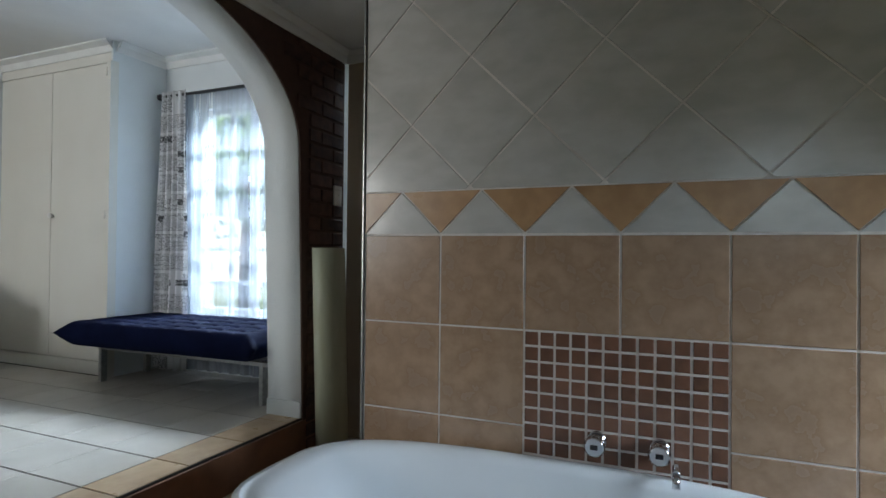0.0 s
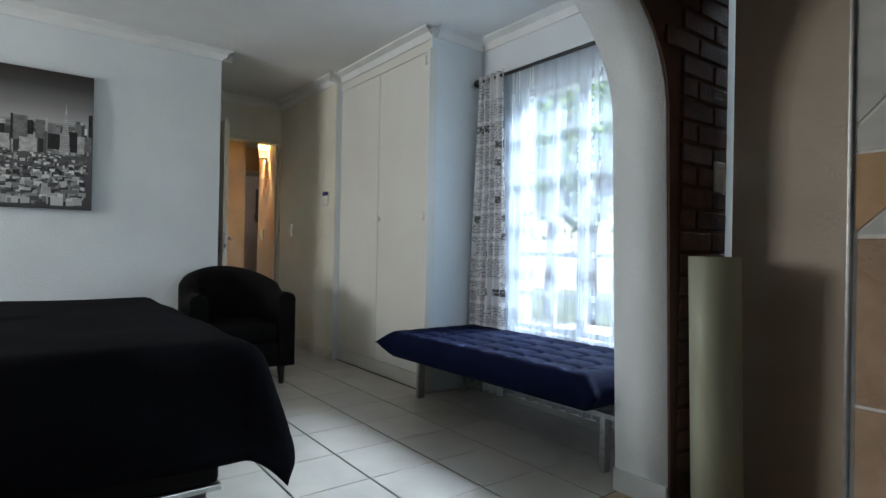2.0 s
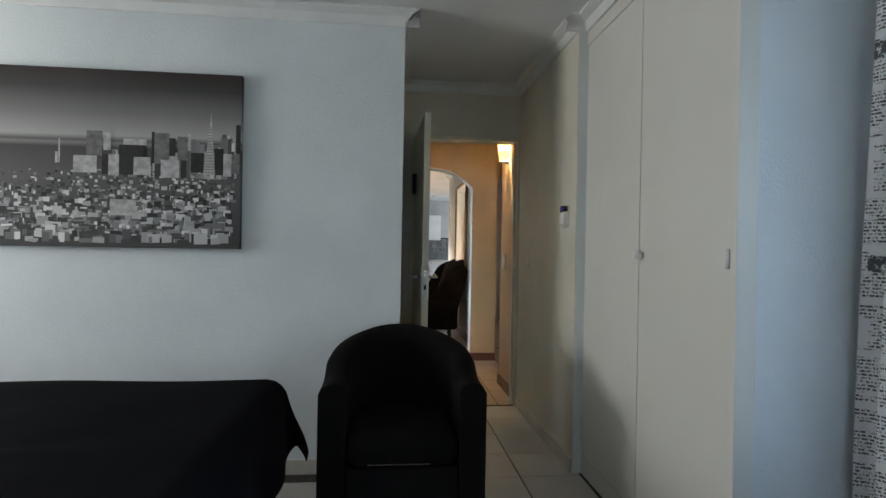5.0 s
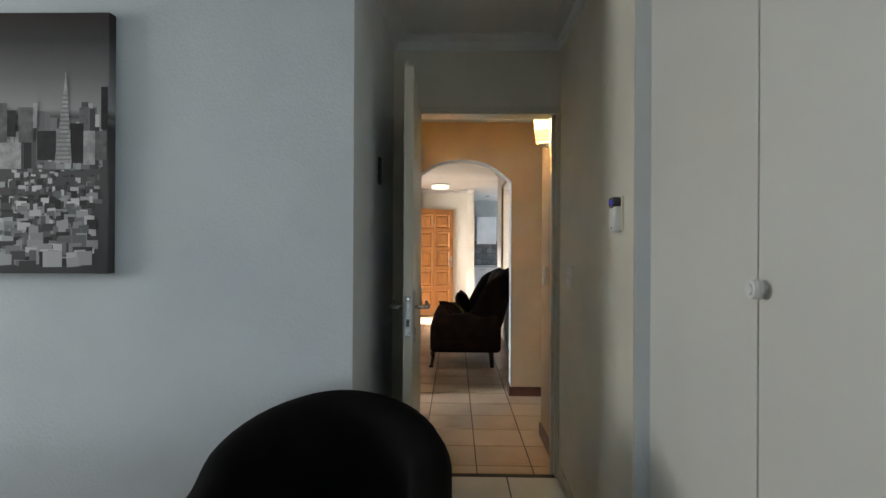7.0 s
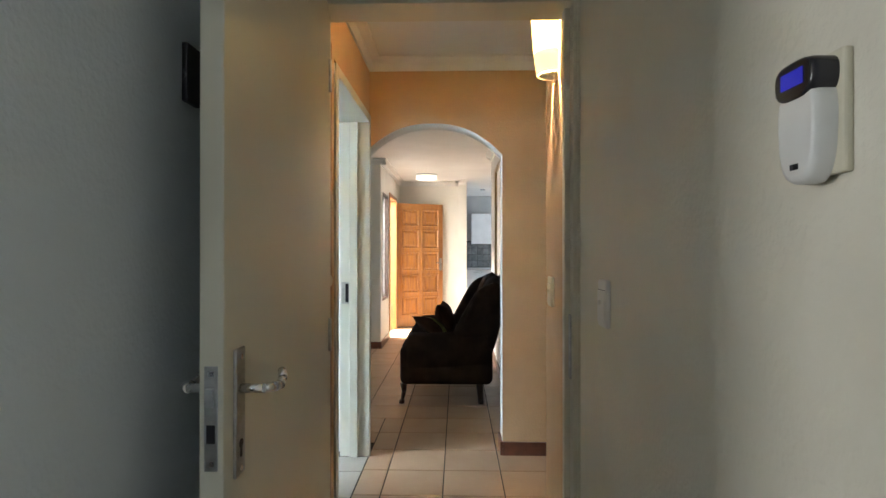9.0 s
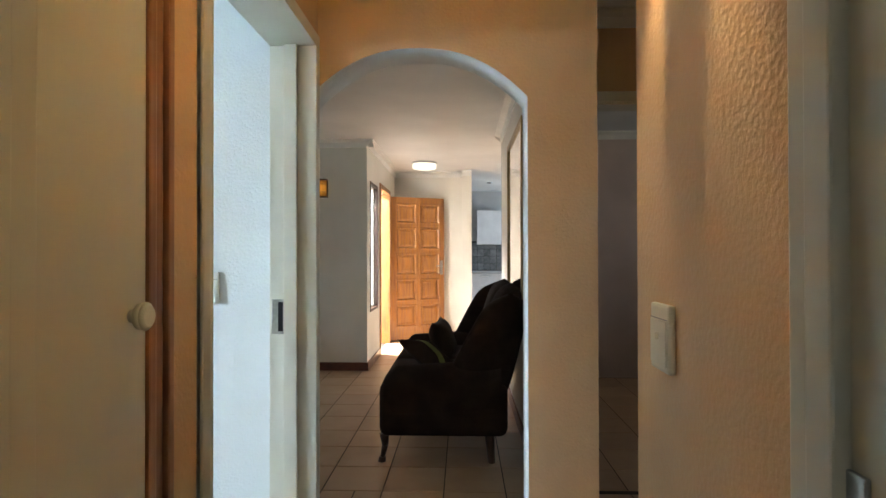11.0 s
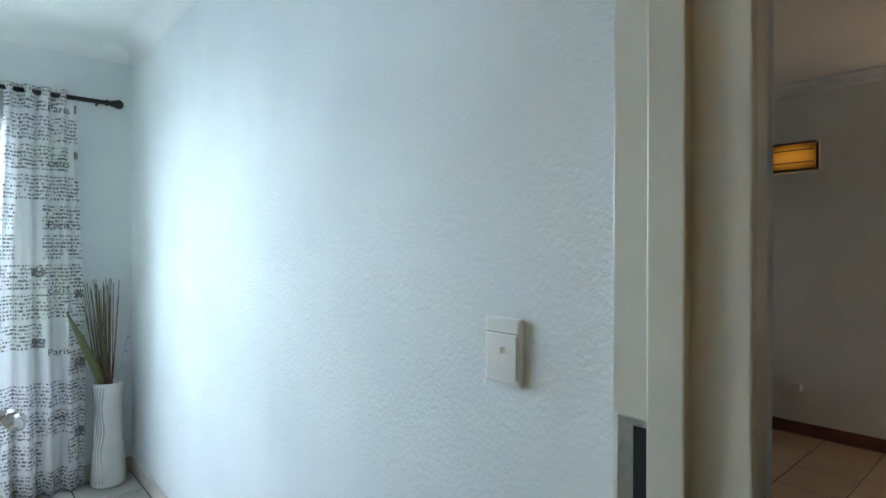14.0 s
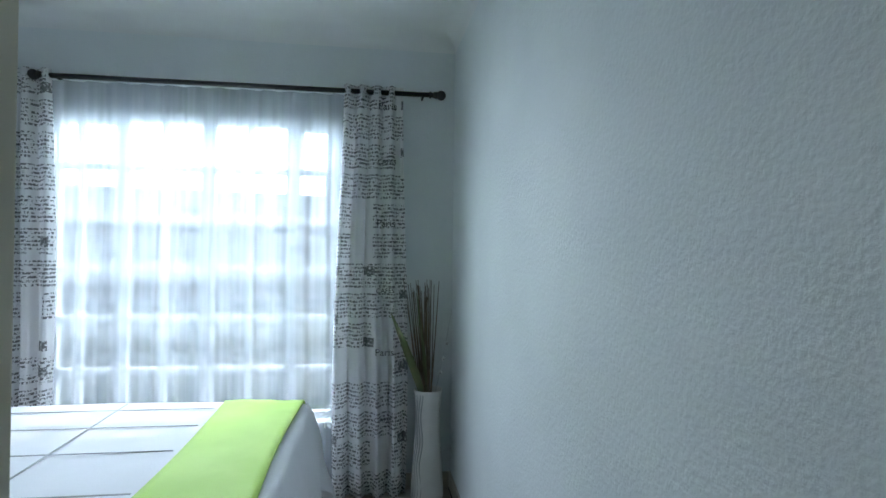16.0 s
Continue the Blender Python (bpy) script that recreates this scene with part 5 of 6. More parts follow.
for x in (-0.152, 0.14):
    part("frame_post", RB(0.003, x, x + 0.012, -0.04, -0.006, -0.085, 0.085), LEGWOOD, lamp)
for z in (-0.045, 0.04):
    part("slat", RB(0.001, -0.139, 0.139, -0.09, -0.084, z, z + 0.006), LEGWOOD, lamp)
cl = thing("ceiling_light", "round opal glass ceiling light by the front door", "ceiling light", (1.93, 13.2, ZC))
bm = bmesh.new()
lathe(bm, [(0.0, -0.085), (0.12, -0.085), (0.155, -0.075), (0.16, -0.06), (0.16, -0.012), (0.15, 0.0)], (0, 0, 0), 32)
part("bowl", bm, OPAL, cl)
bm = bmesh.new()
lathe(bm, [(0.162, -0.02), (0.168, -0.02), (0.168, 0.0), (0.162, 0.0)], (0, 0, 0), 32)
part("ring", bm, STEEL, cl)

mir = thing("wall_mirror", "tall mirror in a pale gilt frame on the lounge wall", "mirror", (2.84, 9.93, 1.44))
part("glass", B(-0.022, -0.004, -0.50, 0.50, -0.64, 0.64), MIRROR, mir)
for y0, y1, z0, z1 in ((-0.545, -0.50, -0.68, 0.68), (0.50, 0.545, -0.68, 0.68), (-0.4995, 0.4995, 0.64, 0.68), (-0.4995, 0.4995, -0.68, -0.64)):
    part("frame", RB(0.006, -0.034, -0.001, y0, y1, z0, z1), GOLDWOOD, mir)

sofa = thing("wingback_sofa", "dark brown wingback sofa with rolled arms and cabriole legs", "sofa", (2.30, 9.84, 0))
part("seat_frame", SB(0.04, -0.32, 0.34, -0.56, 0.56, 0.17, 0.36), SOFA, sofa)
for s_ in (-1, 1):
    part("side_panel", SB(0.05, -0.36, 0.40, min(s_ * 0.565, s_ * 0.735), max(s_ * 0.565, s_ * 0.735), 0.165, 0.48), SOFA, sofa)
for y0, y1 in ((-0.58, -0.005), (0.005, 0.58)):
    part("seat_cushion", SB(0.06, -0.36, 0.22, y0, y1, 0.33, 0.50), SOFA, sofa)


def back_fn(yc, hw):
    def fn(u, v):
        a = 2 * math.pi * u
        z = 0.34 + 0.71 * v
        k = math.sqrt(max(0.0, 1 - max(0, (v - 0.78) / 0.22) ** 2)) if v > 0.78 else 1.0
        cx = 0.24 + 0.22 * v
        return (cx + 0.085 * k * math.cos(a), yc + hw * k ** 0.8 * math.copysign(abs(math.sin(a)) ** 0.45, math.sin(a)), z)
    return fn


for yc in (-0.31, 0.31):
    bm = bmesh.new()
    grid(bm, 36, 22, back_fn(yc, 0.33), True)
    part("back", bm, SOFA, sofa)
for s in (-1, 1):
    bm = bmesh.new()
    # wing: thick rounded slab swept from the arm to the top of the back

    def wing_fn(u, v, s=s):
        a = 2 * math.pi * u
        z = 0.42 + 0.58 * v
        half = 0.20 * (1 - 0.42 * v ** 1.5) * math.sqrt(max(0.02, 1 - max(0, (v - 0.8) / 0.2) ** 2))
        xc = 0.20 + 0.22 * v
        return (xc + half * math.copysign(abs(math.cos(a)) ** 0.8, math.cos(a)), s * (0.66 + 0.055 * math.sin(a) + 0.02 * v), z)
    grid(bm, 28, 18, wing_fn, True)
    part("wing", bm, SOFA, sofa)
    bm = bmesh.new()

    def arm_fn(u, v, s=s):
        a = 2 * math.pi * u
        x = -0.36 + 0.72 * v
        k = 1 - 0.75 * max(0, 1 - v / 0.14) ** 2
        return (x, s * (0.65 + (0.10 * k) * math.cos(a)), 0.40 + 0.045 * v + (0.165 * k) * math.sin(a) * (1.0 if math.sin(a) > 0 else 1.25))
    grid(bm, 28, 22, arm_fn, True)
    part("arm", bm, SOFA, sofa)
    for x, rear in ((-0.30, False), (0.29, True)):
        bm = bmesh.new()
        y = s * 0.66
        if rear:
            cyl(bm, (x + 0.015, y, 0.0), (x, y, 0.21), 0.022, 0.03, 12)
        else:
            for p, q, r0, r1 in (((x - 0.05, y, 0), (x - 0.045, y, 0.03), 0.024, 0.02), ((x - 0.045, y, 0.03), (x - 0.03, y, 0.10), 0.014, 0.02), ((x - 0.03, y, 0.10), (x - 0.035, y, 0.17), 0.02, 0.03), ((x - 0.035, y, 0.17), (x, y, 0.215), 0.03, 0.042)):
                cyl(bm, p, q, r0, r1, 12)
        part("leg", bm, LEGWOOD, sofa)


def cushion(name, label, m, w, h, d, material):
    t = thing(name, label, "cushion")
    bm = bmesh.new()

    def fn_(side):
        def fn(u, v):
            e = min(u, 1 - u, v, 1 - v)
            p = (1 - (1 - min(1, e / 0.42)) ** 2.2)
            pin = 1 - 0.10 * math.sin(math.pi * u) * (1 if abs(v - 0.5) > 0.4 else 0.3)
            return ((u - 0.5) * w, side * d / 2 * p, (v - 0.5) * h * pin)
        return fn
    grid(bm, 18, 18, fn_(1))
    grid(bm, 18, 18, fn_(-1))
    bmesh.ops.remove_doubles(bm, verts=bm.verts[:], dist=0.0005)
    part("cover", bm, material, t)
    t.matrix_world = m
    return t


gc = cushion("scatter_cushion", "dark brown cushion with an olive green band", pose(2.21, 9.51, 0.575, -58, 10, 62), 0.36, 0.32, 0.12, SOFA)
bm = bmesh.new()
for side in (1, -1):
    def band_fn(u, v, side=side):
        uu = 0.36 + 0.20 * u
        e = min(uu, 1 - uu, v, 1 - v)
        p = 1 - (1 - min(1, e / 0.42)) ** 2.2
        pin = 1 - 0.10 * math.sin(math.pi * uu) * (1 if abs(v - 0.5) > 0.4 else 0.3)
        return ((uu - 0.5) * 0.36, side * (0.06 * p + 0.002), (v - 0.5) * 0.321 * pin)
    grid(bm, 6, 18, band_fn)
part("band", bm, GREENCUSH, gc, "olive green woven band")
cushion("scatter_cushion", "dark brown cushion leaning on the sofa back", pose(2.30, 9.73, 0.64, -20, 0, 84), 0.40, 0.30, 0.15, SOFA)
tvb = thing("low_cabinet", "low black cabinet against the lamp wall", "cabinet", (0.30, 11.50, 0))
part("body", RB(0.006, -0.42, 0.30, -0.2, 0.19, 0.06, 0.50), BLACKWOOD, tvb)
part("plinth", B(-0.40, 0.28, -0.18, 0.18, 0, 0.059), BLACKWOOD, tvb)
sk = thing("wall_socket", "white wall socket with a plugged lead", "socket", (0.86, 11.72, 0.33))
part("plate", RB(0.004, -0.06, 0.06, -0.012, 0, -0.035, 0.035), PLASTIC, sk)
part("plug", RB(0.006, 0.0, 0.05, -0.05, -0.0122, -0.02, 0.03), PLASTIC, sk)

# front door, open
fd = thing("front_door", "open varnished wooden front door with ten raised panels", "door", kind="structure")
W_, H_ = 0.84, 2.05
cols = ((0.10, 0.40), (0.46, 0.76))
rows_z = [(0.20, 0.50), (0.57, 0.87), (0.94, 1.24), (1.31, 1.61), (1.68, 1.95)]
for a, b in ((0, 0.10), (0.40, 0.46), (0.76, W_)):
    part("stile", RB(0.004, a, b, -0.022, 0.022, 0.01, H_), WOOD, fd)
zz = [0.01] + [v for r in rows_z for v in r] + [H_]
for a, b in cols:
    for i in range(0, len(zz), 2):
        part("rail", RB(0.003, a + 0.0004, b - 0.0004, -0.022, 0.022, zz[i], zz[i + 1]), WOOD, fd)
    for z0, z1 in rows_z:
        bm = bmesh.new()
        for s in (-1, 1):
            rings_ = []
            for k_, yy in ((-0.010, 0.0222), (-0.006, 0.031), (0.006, 0.031), (0.016, 0.020), (0.020, 0.003), (0.030, 0.003), (0.062, 0.017)):
                rings_.append([bm.verts.new((x, s * yy, z)) for x, z in ((a + k_, z0 + k_), (b - k_, z0 + k_), (b - k_, z1 - k_), (a + k_, z1 - k_))])
            for o_, i_ in zip(rings_, rings_[1:]):
                for k in range(4):
                    bm.faces.new((o_[k], o_[(k + 1) % 4], i_[(k + 1) % 4], i_[k]))
            bm.faces.new(rings_[-1])
        part("panel", bm, WOOD, fd)
part("lock_plate", RB(0.003, 0.775, 0.815, -0.030, -0.0222, 0.93, 1.14), STEEL, fd, "steel lock plate")
bm = bmesh.new()
cyl(bm, (0.795, -0.03, 1.06), (0.795, -0.07, 1.06), 0.008, n=10)
cyl(bm, (0.795, -0.07, 1.06), (0.69, -0.07, 1.06), 0.009, n=10)
part("lever", bm, CHROME, fd)
for z in (0.25, 1.8):
    part("hinge", RB(0.002, -0.012, 0.012, -0.026, -0.0225, z - 0.05, z + 0.05), GOLDWOOD, fd, "brass hinge")
fd.matrix_world = pose(1.40, 13.66, 0, 0, 0, 26)
ff = thing("front_door_frame", "varnished wooden frame of the front door", "door frame", kind="structure")
part("jamb", RB(0.005, 1.285, 1.435, 12.60, 12.66, 0, 2.05), WOOD, ff)
part("jamb", RB(0.005, 1.285, 1.435, 13.48, 13.54, 0, 2.05), WOOD, ff)
part("head", RB(0.005, 1.285, 1.435, 12.60, 13.54, 2.051, 2.11), WOOD, ff)
wf = thing("side_window_frame", "dark wooden frame of the narrow side window", "window frame", kind="structure")
for y0, y1, z0, z1 in ((11.90, 11.93, 0.63, 2.01), (12.39, 12.42, 0.63, 2.01), (11.90, 12.42, 2.011, 2.04), (11.90, 12.42, 0.60, 0.629)):
    part("bar", RB(0.003, 1.38, 1.43, y0, y1, z0, z1), LEGWOOD, wf)

# kitchen
ku = thing("kitchen_wall_cabinet", "white kitchen wall cabinet", "cabinet", (2.94, 16.45, 1.41))
part("body", RB(0.003, -0.23, 0.23, -0.13, 0.15, 0, 0.64), KITWHITE, ku)
part("door", RB(0.003, -0.228, 0.228, -0.15, -0.132, 0.004, 0.636), KITWHITE, ku)
for i, x in enumerate((2.60, 3.10, 3.60)):
    kb = thing("kitchen_base_cabinet", "white kitchen base cabinet with drawers", "cabinet", (x, 16.02, 0), "base cabinets")
    part("body", RB(0.003, 0.0, 0.495, 0.02, 0.58, 0.1, 0.868), KITWHITE, kb)
    part("plinth", B(0, 0.495, 0.08, 0.58, 0, 0.099), DARKPLASTIC, kb)
    for z0, z1 in ((0.11, 0.42), (0.425, 0.66), (0.665, 0.86)):
        dr = part("drawer", RB(0.003, 0.004, 0.491, 0.0, 0.019, z0, z1), KITWHITE, kb)
        bm = bmesh.new()
        cyl(bm, (0.15, -0.025, z1 - 0.04), (0.345, -0.025, z1 - 0.04), 0.006, n=8)
        cyl(bm, (0.17, -0.025, z1 - 0.04), (0.17, 0.0, z1 - 0.04), 0.005, n=8)
        cyl(bm, (0.325, -0.025, z1 - 0.04), (0.325, 0.0, z1 - 0.04), 0.005, n=8)
        part("handle", bm, CHROME, dr)
wt = thing("worktop", "pale grey kitchen worktop", "worktop", (0, 0, 0))
part("slab", RB(0.006, 2.58, 4.38, 15.98, 16.598, 0.87, 0.91), COUNTER, wt)
kd = thing("kitchen_downlight", "small round chrome ceiling downlight", "ceiling light", (2.90, 15.3, ZC))
bm = bmesh.new()
lathe(bm, [(0.0, -0.006), (0.03, -0.006), (0.032, -0.014), (0.048, -0.012), (0.05, 0.0)], (0, 0, 0), 24)
part("trim_ring", bm, CHROME, kd)
splash = structure("splashback", B(2.572, 4.39, 16.590, 16.599, 0.911, 1.48), GROUT, "grey slate coloured splashback tiles", "splashback")

# guest room
gb = thing("guest_bed", "white made bed with gathered skirt in the guest room", "bed", (5.09, 10.55, 0))
part("base", SB(0.03, -0.72, 0.72, -0.90, 0.86, 0.1, 0.34), LINEN, gb)
part("mattress", SB(0.05, -0.73, 0.73, -0.91, 0.86, 0.345, 0.715), LINEN, gb)
bm = bmesh.new()


def guest_skirt_fn(u, v):
    # side, foot and other side of the bed in one gathered strip
    d = u * (1.78 * 2 + 1.50)
    if d < 1.78:
        x, y, nx, ny = -0.75, 0.85 - d, -1, 0
    elif d < 3.28:
        x, y, nx, ny = -0.75 + (d - 1.78), -0.93, 0, -1
    else:
        x, y, nx, ny = 0.75, -0.93 + (d - 3.28), 1, 0
    w = (0.05 * (1 - v) + 0.012 * math.sin(d * 40)) * (1 - v)
    return (x + nx * w, y + ny * w, 0.02 + 0.33 * v)


grid(bm, 240, 6, guest_skirt_fn)
part("skirt", bm, LINEN, gb, "gathered white bed skirt", solid=0.004)
bm = bmesh.new()


def guest_cover_fn(u, v):
    X, Y = -1.15 + 2.30 * u, 0.85 - 2.15 * v
    ox, oy = max(0, abs(X) - 0.74), max(0, -Y - 0.92)
    d = math.hypot(ox, oy)
    drop = max(0.0, d - 0.03)
    x = math.copysign(min(abs(X), 0.74) + (min(d, 0.03) + 0.10 * drop) * (ox / d if d else 0), X)
    y = max(Y, -0.92) - (min(d, 0.03) + 0.10 * drop) * (oy / d if d else 0)
    return (x, y, 0.735 - 0.95 * drop + 0.004 * math.sin(9 * X + 4 * Y))


grid(bm, 60, 60, guest_cover_fn)
part("cover", bm, LINEN, gb, "plain white bedcover", solid=0.006)
part("headboard", RB(0.02, -0.75, 0.75, 0.865, 0.895, 0.1, 0.98), BLACKWOOD, gb)
for x in (4.56, 5.16):
    cushion("pillow", "white pillow stood on its corner", pose(x, 11.28, 1.045, -12, 45, 0), 0.46, 0.46, 0.14, LINEN)
FLORAL = mat("dark_floral_fabric", (0.05, 0.055, 0.07), 0.85, (0.20, 0.09, 0.14), 14, 0.2, 200, mix_lo=0.55, mix_hi=0.62)
cushion("scatter_cushion", "dark floral cushion on the guest bed", pose(4.86, 11.06, 0.905, -22, 0, 0), 0.52, 0.34, 0.13, FLORAL)
cushion("scatter_cushion", "dark grey cushion on the guest bed", pose(5.36, 11.10, 0.90, -22, 0, 0), 0.42, 0.34, 0.13, BLACKCLOTH)
ny = thing("bridge_poster", "dark city bridge print lettered NEWYORK", "picture", (4.52, 11.45, 1.76))
POSTER = mat("poster_grey", (0.055, 0.06, 0.075), 0.6, (0.10, 0.105, 0.125), 4)
POSTERLIGHT = mat("poster_light_grey", (0.16, 0.165, 0.19), 0.6)
POSTERINK = mat("poster_ink", (0.008, 0.008, 0.012), 0.6)
part("board", RB(0.003, -0.30, 0.30, -0.03, -0.001, -0.32, 0.32), POSTERLIGHT, ny)
part("image", B(-0.29, 0.29, -0.0315, -0.0302, -0.13, 0.31), POSTER, ny, "dark grey bridge photograph")
bm = bmesh.new()
# stone pylon with two arches, the deck rising past it and the river below
for x0, x1, z0, z1 in ((-0.13, -0.10, -0.08, 0.25), (-0.065, -0.035, -0.08, 0.25), (0.0, 0.03, -0.08, 0.25), (-0.14, 0.04, 0.20, 0.27)):
    box(bm, x0, x1, -0.0332, -0.0317, z0, z1)
part("pylon", bm, POSTERLIGHT, ny)
bm = bmesh.new()
for pts in (((-0.29, 0.0), (0.29, 0.12), (0.29, 0.17), (-0.29, 0.025)), ((-0.29, -0.13), (0.29, -0.13), (0.29, -0.09), (-0.29, -0.10))):
    a = [bm.verts.new((x, -0.0336, z)) for x, z in pts]
    b = [bm.verts.new((x, -0.0318, z)) for x, z in pts]
    bm.faces.new(a)
    bm.faces.new(b)
    for k in range(4):
        bm.faces.new((a[k], a[(k + 1) % 4], b[(k + 1) % 4], b[k]))
part("bridge_deck", bm, POSTERINK, ny)
lettering("NEWYORK", 0.135, Matrix.Translation((0, -0.0305, -0.27)) @ pose(0, 0, 0, 90, 0, 0), POSTERINK, ny, "lettering")
gl = thing("guest_ceiling_lamp", "small lit ceiling lamp in the guest room", "ceiling light", (4.40, 10.05, ZC))
bm = bmesh.new()
lathe(bm, [(0.0, -0.09), (0.03, -0.085), (0.045, -0.06), (0.04, -0.03), (0.02, 0.0)], (0, 0, 0), 20)
part("bulb", bm, LAMP_GLOW, gl)

# ---- second bedroom things ----
b2 = thing("second_bed", "white made bed under the window", "bed", (-0.24, 6.30, 0))
part("base", SB(0.03, -0.80, 0.80, -0.98, 0.98, 0.12, 0.34), LINEN, b2)
part("mattress", SB(0.06, -0.80, 0.80, -0.98, 0.98, 0.345, 0.57), LINEN, b2)
for x, y in ((-0.7, 0.88), (0.7, 0.88), (-0.7, -0.88), (0.7, -0.88)):
    bm = bmesh.new()
    cyl(bm, (x, y, 0), (x, y, 0.125), 0.03, 0.035, 14)
    part("foot", bm, BLACKWOOD, b2)


def drape_fn(x0, x1, y0, y1, zt, over, flare, ripple, oy_only=False, lift=0.0):
    def fn(u, v):
        X = x0 - (0 if oy_only else over) + u * (x1 - x0 + (0 if oy_only else 2 * over))
        Y = y0 + v * (y1 - y0 + over)
        ox = x0 - X if X < x0 else (X - x1 if X > x1 else 0.0)
        sx = -1 if X < x0 else 1
        oy = max(0.0, Y - y1)
        x, y = min(max(X, x0), x1), min(Y, y1)
        d = math.hypot(ox, oy)
        z = zt + 0.004 * math.sin(7 * X + 2) * math.sin(6 * Y)
        if d > 0:
            r = 0.06
            ang = min(d / r, 1.45)
            h = r * math.sin(ang) + max(0, d - r * ang) * flare + ripple * math.sin(13 * (X - Y)) * min(1, 3 * d)
            h += 0.10 * min(ox, oy) / d * min(1, 3 * d)
            z -= r * (1 - math.cos(ang)) + max(0, d - r * ang) * 0.96
            x += h * sx * ox / d
            y += h * oy / d
        return (x, y, max(z, 0.02) + lift)
    return fn


du = thing("duvet_cover", "white quilted bedspread hanging to the floor", "bedspread")
bm = bmesh.new()
grid(bm, 70, 80, drape_fn(-1.06, 0.58, 5.35, 7.30, 0.598, 0.46, 0.16, 0.014))
part("cloth", bm, LINEN, du, solid=0.008)
# thin grey strips on the cover stand for shadows of the window bars
BARSHADE = mat("grey_bar_shadow", (0.45, 0.46, 0.48), 0.8)
bm = bmesh.new()
for x in (-0.95, -0.72, -0.45, -0.12):
    box(bm, x - 0.003, x + 0.003, 5.4, 6.98, 0.6045, 0.6068)
for y in (6.1, 6.6):
    box(bm, -1.05, 0.55, y - 0.003, y + 0.003, 0.6045, 0.6066)
part("stitching", bm, BARSHADE, du, "grey lines standing for the window bars' shadows")
ru = thing("bed_runner", "lime green runner laid across the foot of the bed", "bed runner")
bm = bmesh.new()


def run_fn(u, v):
    x, y = -1.12 + 1.76 * u, 7.0 + 0.33 * v
    ox = max(0, -1.06 - x, x - 0.58)
    return (x + 0.004 * math.sin(20 * v + 4 * u), y + 0.012 * math.sin(6 * u + 2 * v), 0.612 + 0.004 * math.sin(9 * u + 5 * v) - 2.5 * ox)


grid(bm, 40, 12, run_fn)
part("cloth", bm, LIME, ru, solid=0.005)

vs = thing("floor_vase", "tall white ceramic floor vase with wavy relief lines", "vase", (-1.385, 7.93, 0))
bm = bmesh.new()
lathe(bm, [(0.0, 0.0), (0.080, 0.0), (0.085, 0.01), (0.082, 0.08), (0.072, 0.22), (0.064, 0.36), (0.064, 0.46), (0.072, 0.55), (0.074, 0.56), (0.068, 0.558), (0.058, 0.45), (0.055, 0.2), (0.0, 0.19)], (0, 0, 0), 36)
part("body", bm, VASE, vs)
for k in range(4):
    bm = bmesh.new()
    pts = []
    for i in range(30):
        z = 0.02 + 0.52 * i / 29
        rr = 0.0655 + 0.018 * abs(1 - z / 0.40) ** 1.4 + 0.0005
        a = -0.35 + 0.22 * k + 0.10 * math.sin(z * 26) - 0.9
        pts.append((rr * math.cos(a), rr * math.sin(a), z))
    for p, q in zip(pts, pts[1:]):
        cyl(bm, p, q, 0.003, n=6, caps=False)
    part("relief_line", bm, VASELINE, vs)
tw = thing("dried_twigs", "bunch of brown dried twigs with a green leaf blade", "dried plant", (-1.385, 7.93, 0.20))
rng = random.Random(5)
for k in range(34):
    bm = bmesh.new()
    a, s = rng.uniform(0, 6.28), rng.uniform(0.02, 0.11)
    h = rng.uniform(0.82, 0.93)
    p = Vector((rng.uniform(-0.025, 0.025), rng.uniform(-0.025, 0.025), 0))
    tip = Vector((math.cos(a) * s * 0.7, -0.035 + math.sin(a) * s, h))
    bend = Vector((rng.uniform(-0.012, 0.012), rng.uniform(-0.012, 0.012), 0))
    m1 = p.lerp(tip, 0.5) + bend
    cyl(bm, p, m1, 0.0040, 0.0032, 6)
    cyl(bm, m1, tip, 0.0032, 0.0016, 6)
    part("twig", bm, TWIG, tw)


def blade(pts, w):
    bm = bmesh.new()
    rows_ = []
    for i, p in enumerate(pts):
        f = i / (len(pts) - 1)
        ww = w * math.sin(math.pi * min(0.97, 0.18 + 0.8 * f)) ** 0.8
        rows_.append([bm.verts.new((p[0] + 0.3 * ww * s + (0.004 if s == 0 else 0), p[1] + 0.5 * ww * s, p[2] + 0.35 * ww * s)) for s in (-1, 0, 1)])
    for a, b in zip(rows_, rows_[1:]):
        for i in range(2):
            bm.faces.new((a[i], a[i + 1], b[i + 1], b[i])).smooth = True
    return bm


part("leaf_blade", blade([(0.02, -0.02, 0.30), (0.04, -0.07, 0.45), (0.05, -0.13, 0.60), (0.05, -0.20, 0.76)], 0.035), FROND, tw, "long green blade", solid=0.0015)
part("leaf_blade", blade([(0.02, 0.0, 0.30), (0.035, -0.03, 0.55), (0.04, -0.07, 0.86)], 0.02), FROND, tw, solid=0.0015)
bm = bmesh.new()
cyl(bm, (0, 0.01, 0.2), (0.03, 0.085, 0.60), 0.002, 0.0012, 6)
cyl(bm, (0.03, 0.085, 0.60), (0.035, 0.115, 0.78), 0.0012, 0.0006, 6)
for z, y in ((0.45, 0.06), (0.52, 0.078), (0.60, 0.092)):
    bmesh.ops.create_uvsphere(bm, u_segments=8, v_segments=6, radius=0.008, matrix=Matrix.Translation((0.03, y, z)))
part("bud_stem", bm, VASELINE, tw)

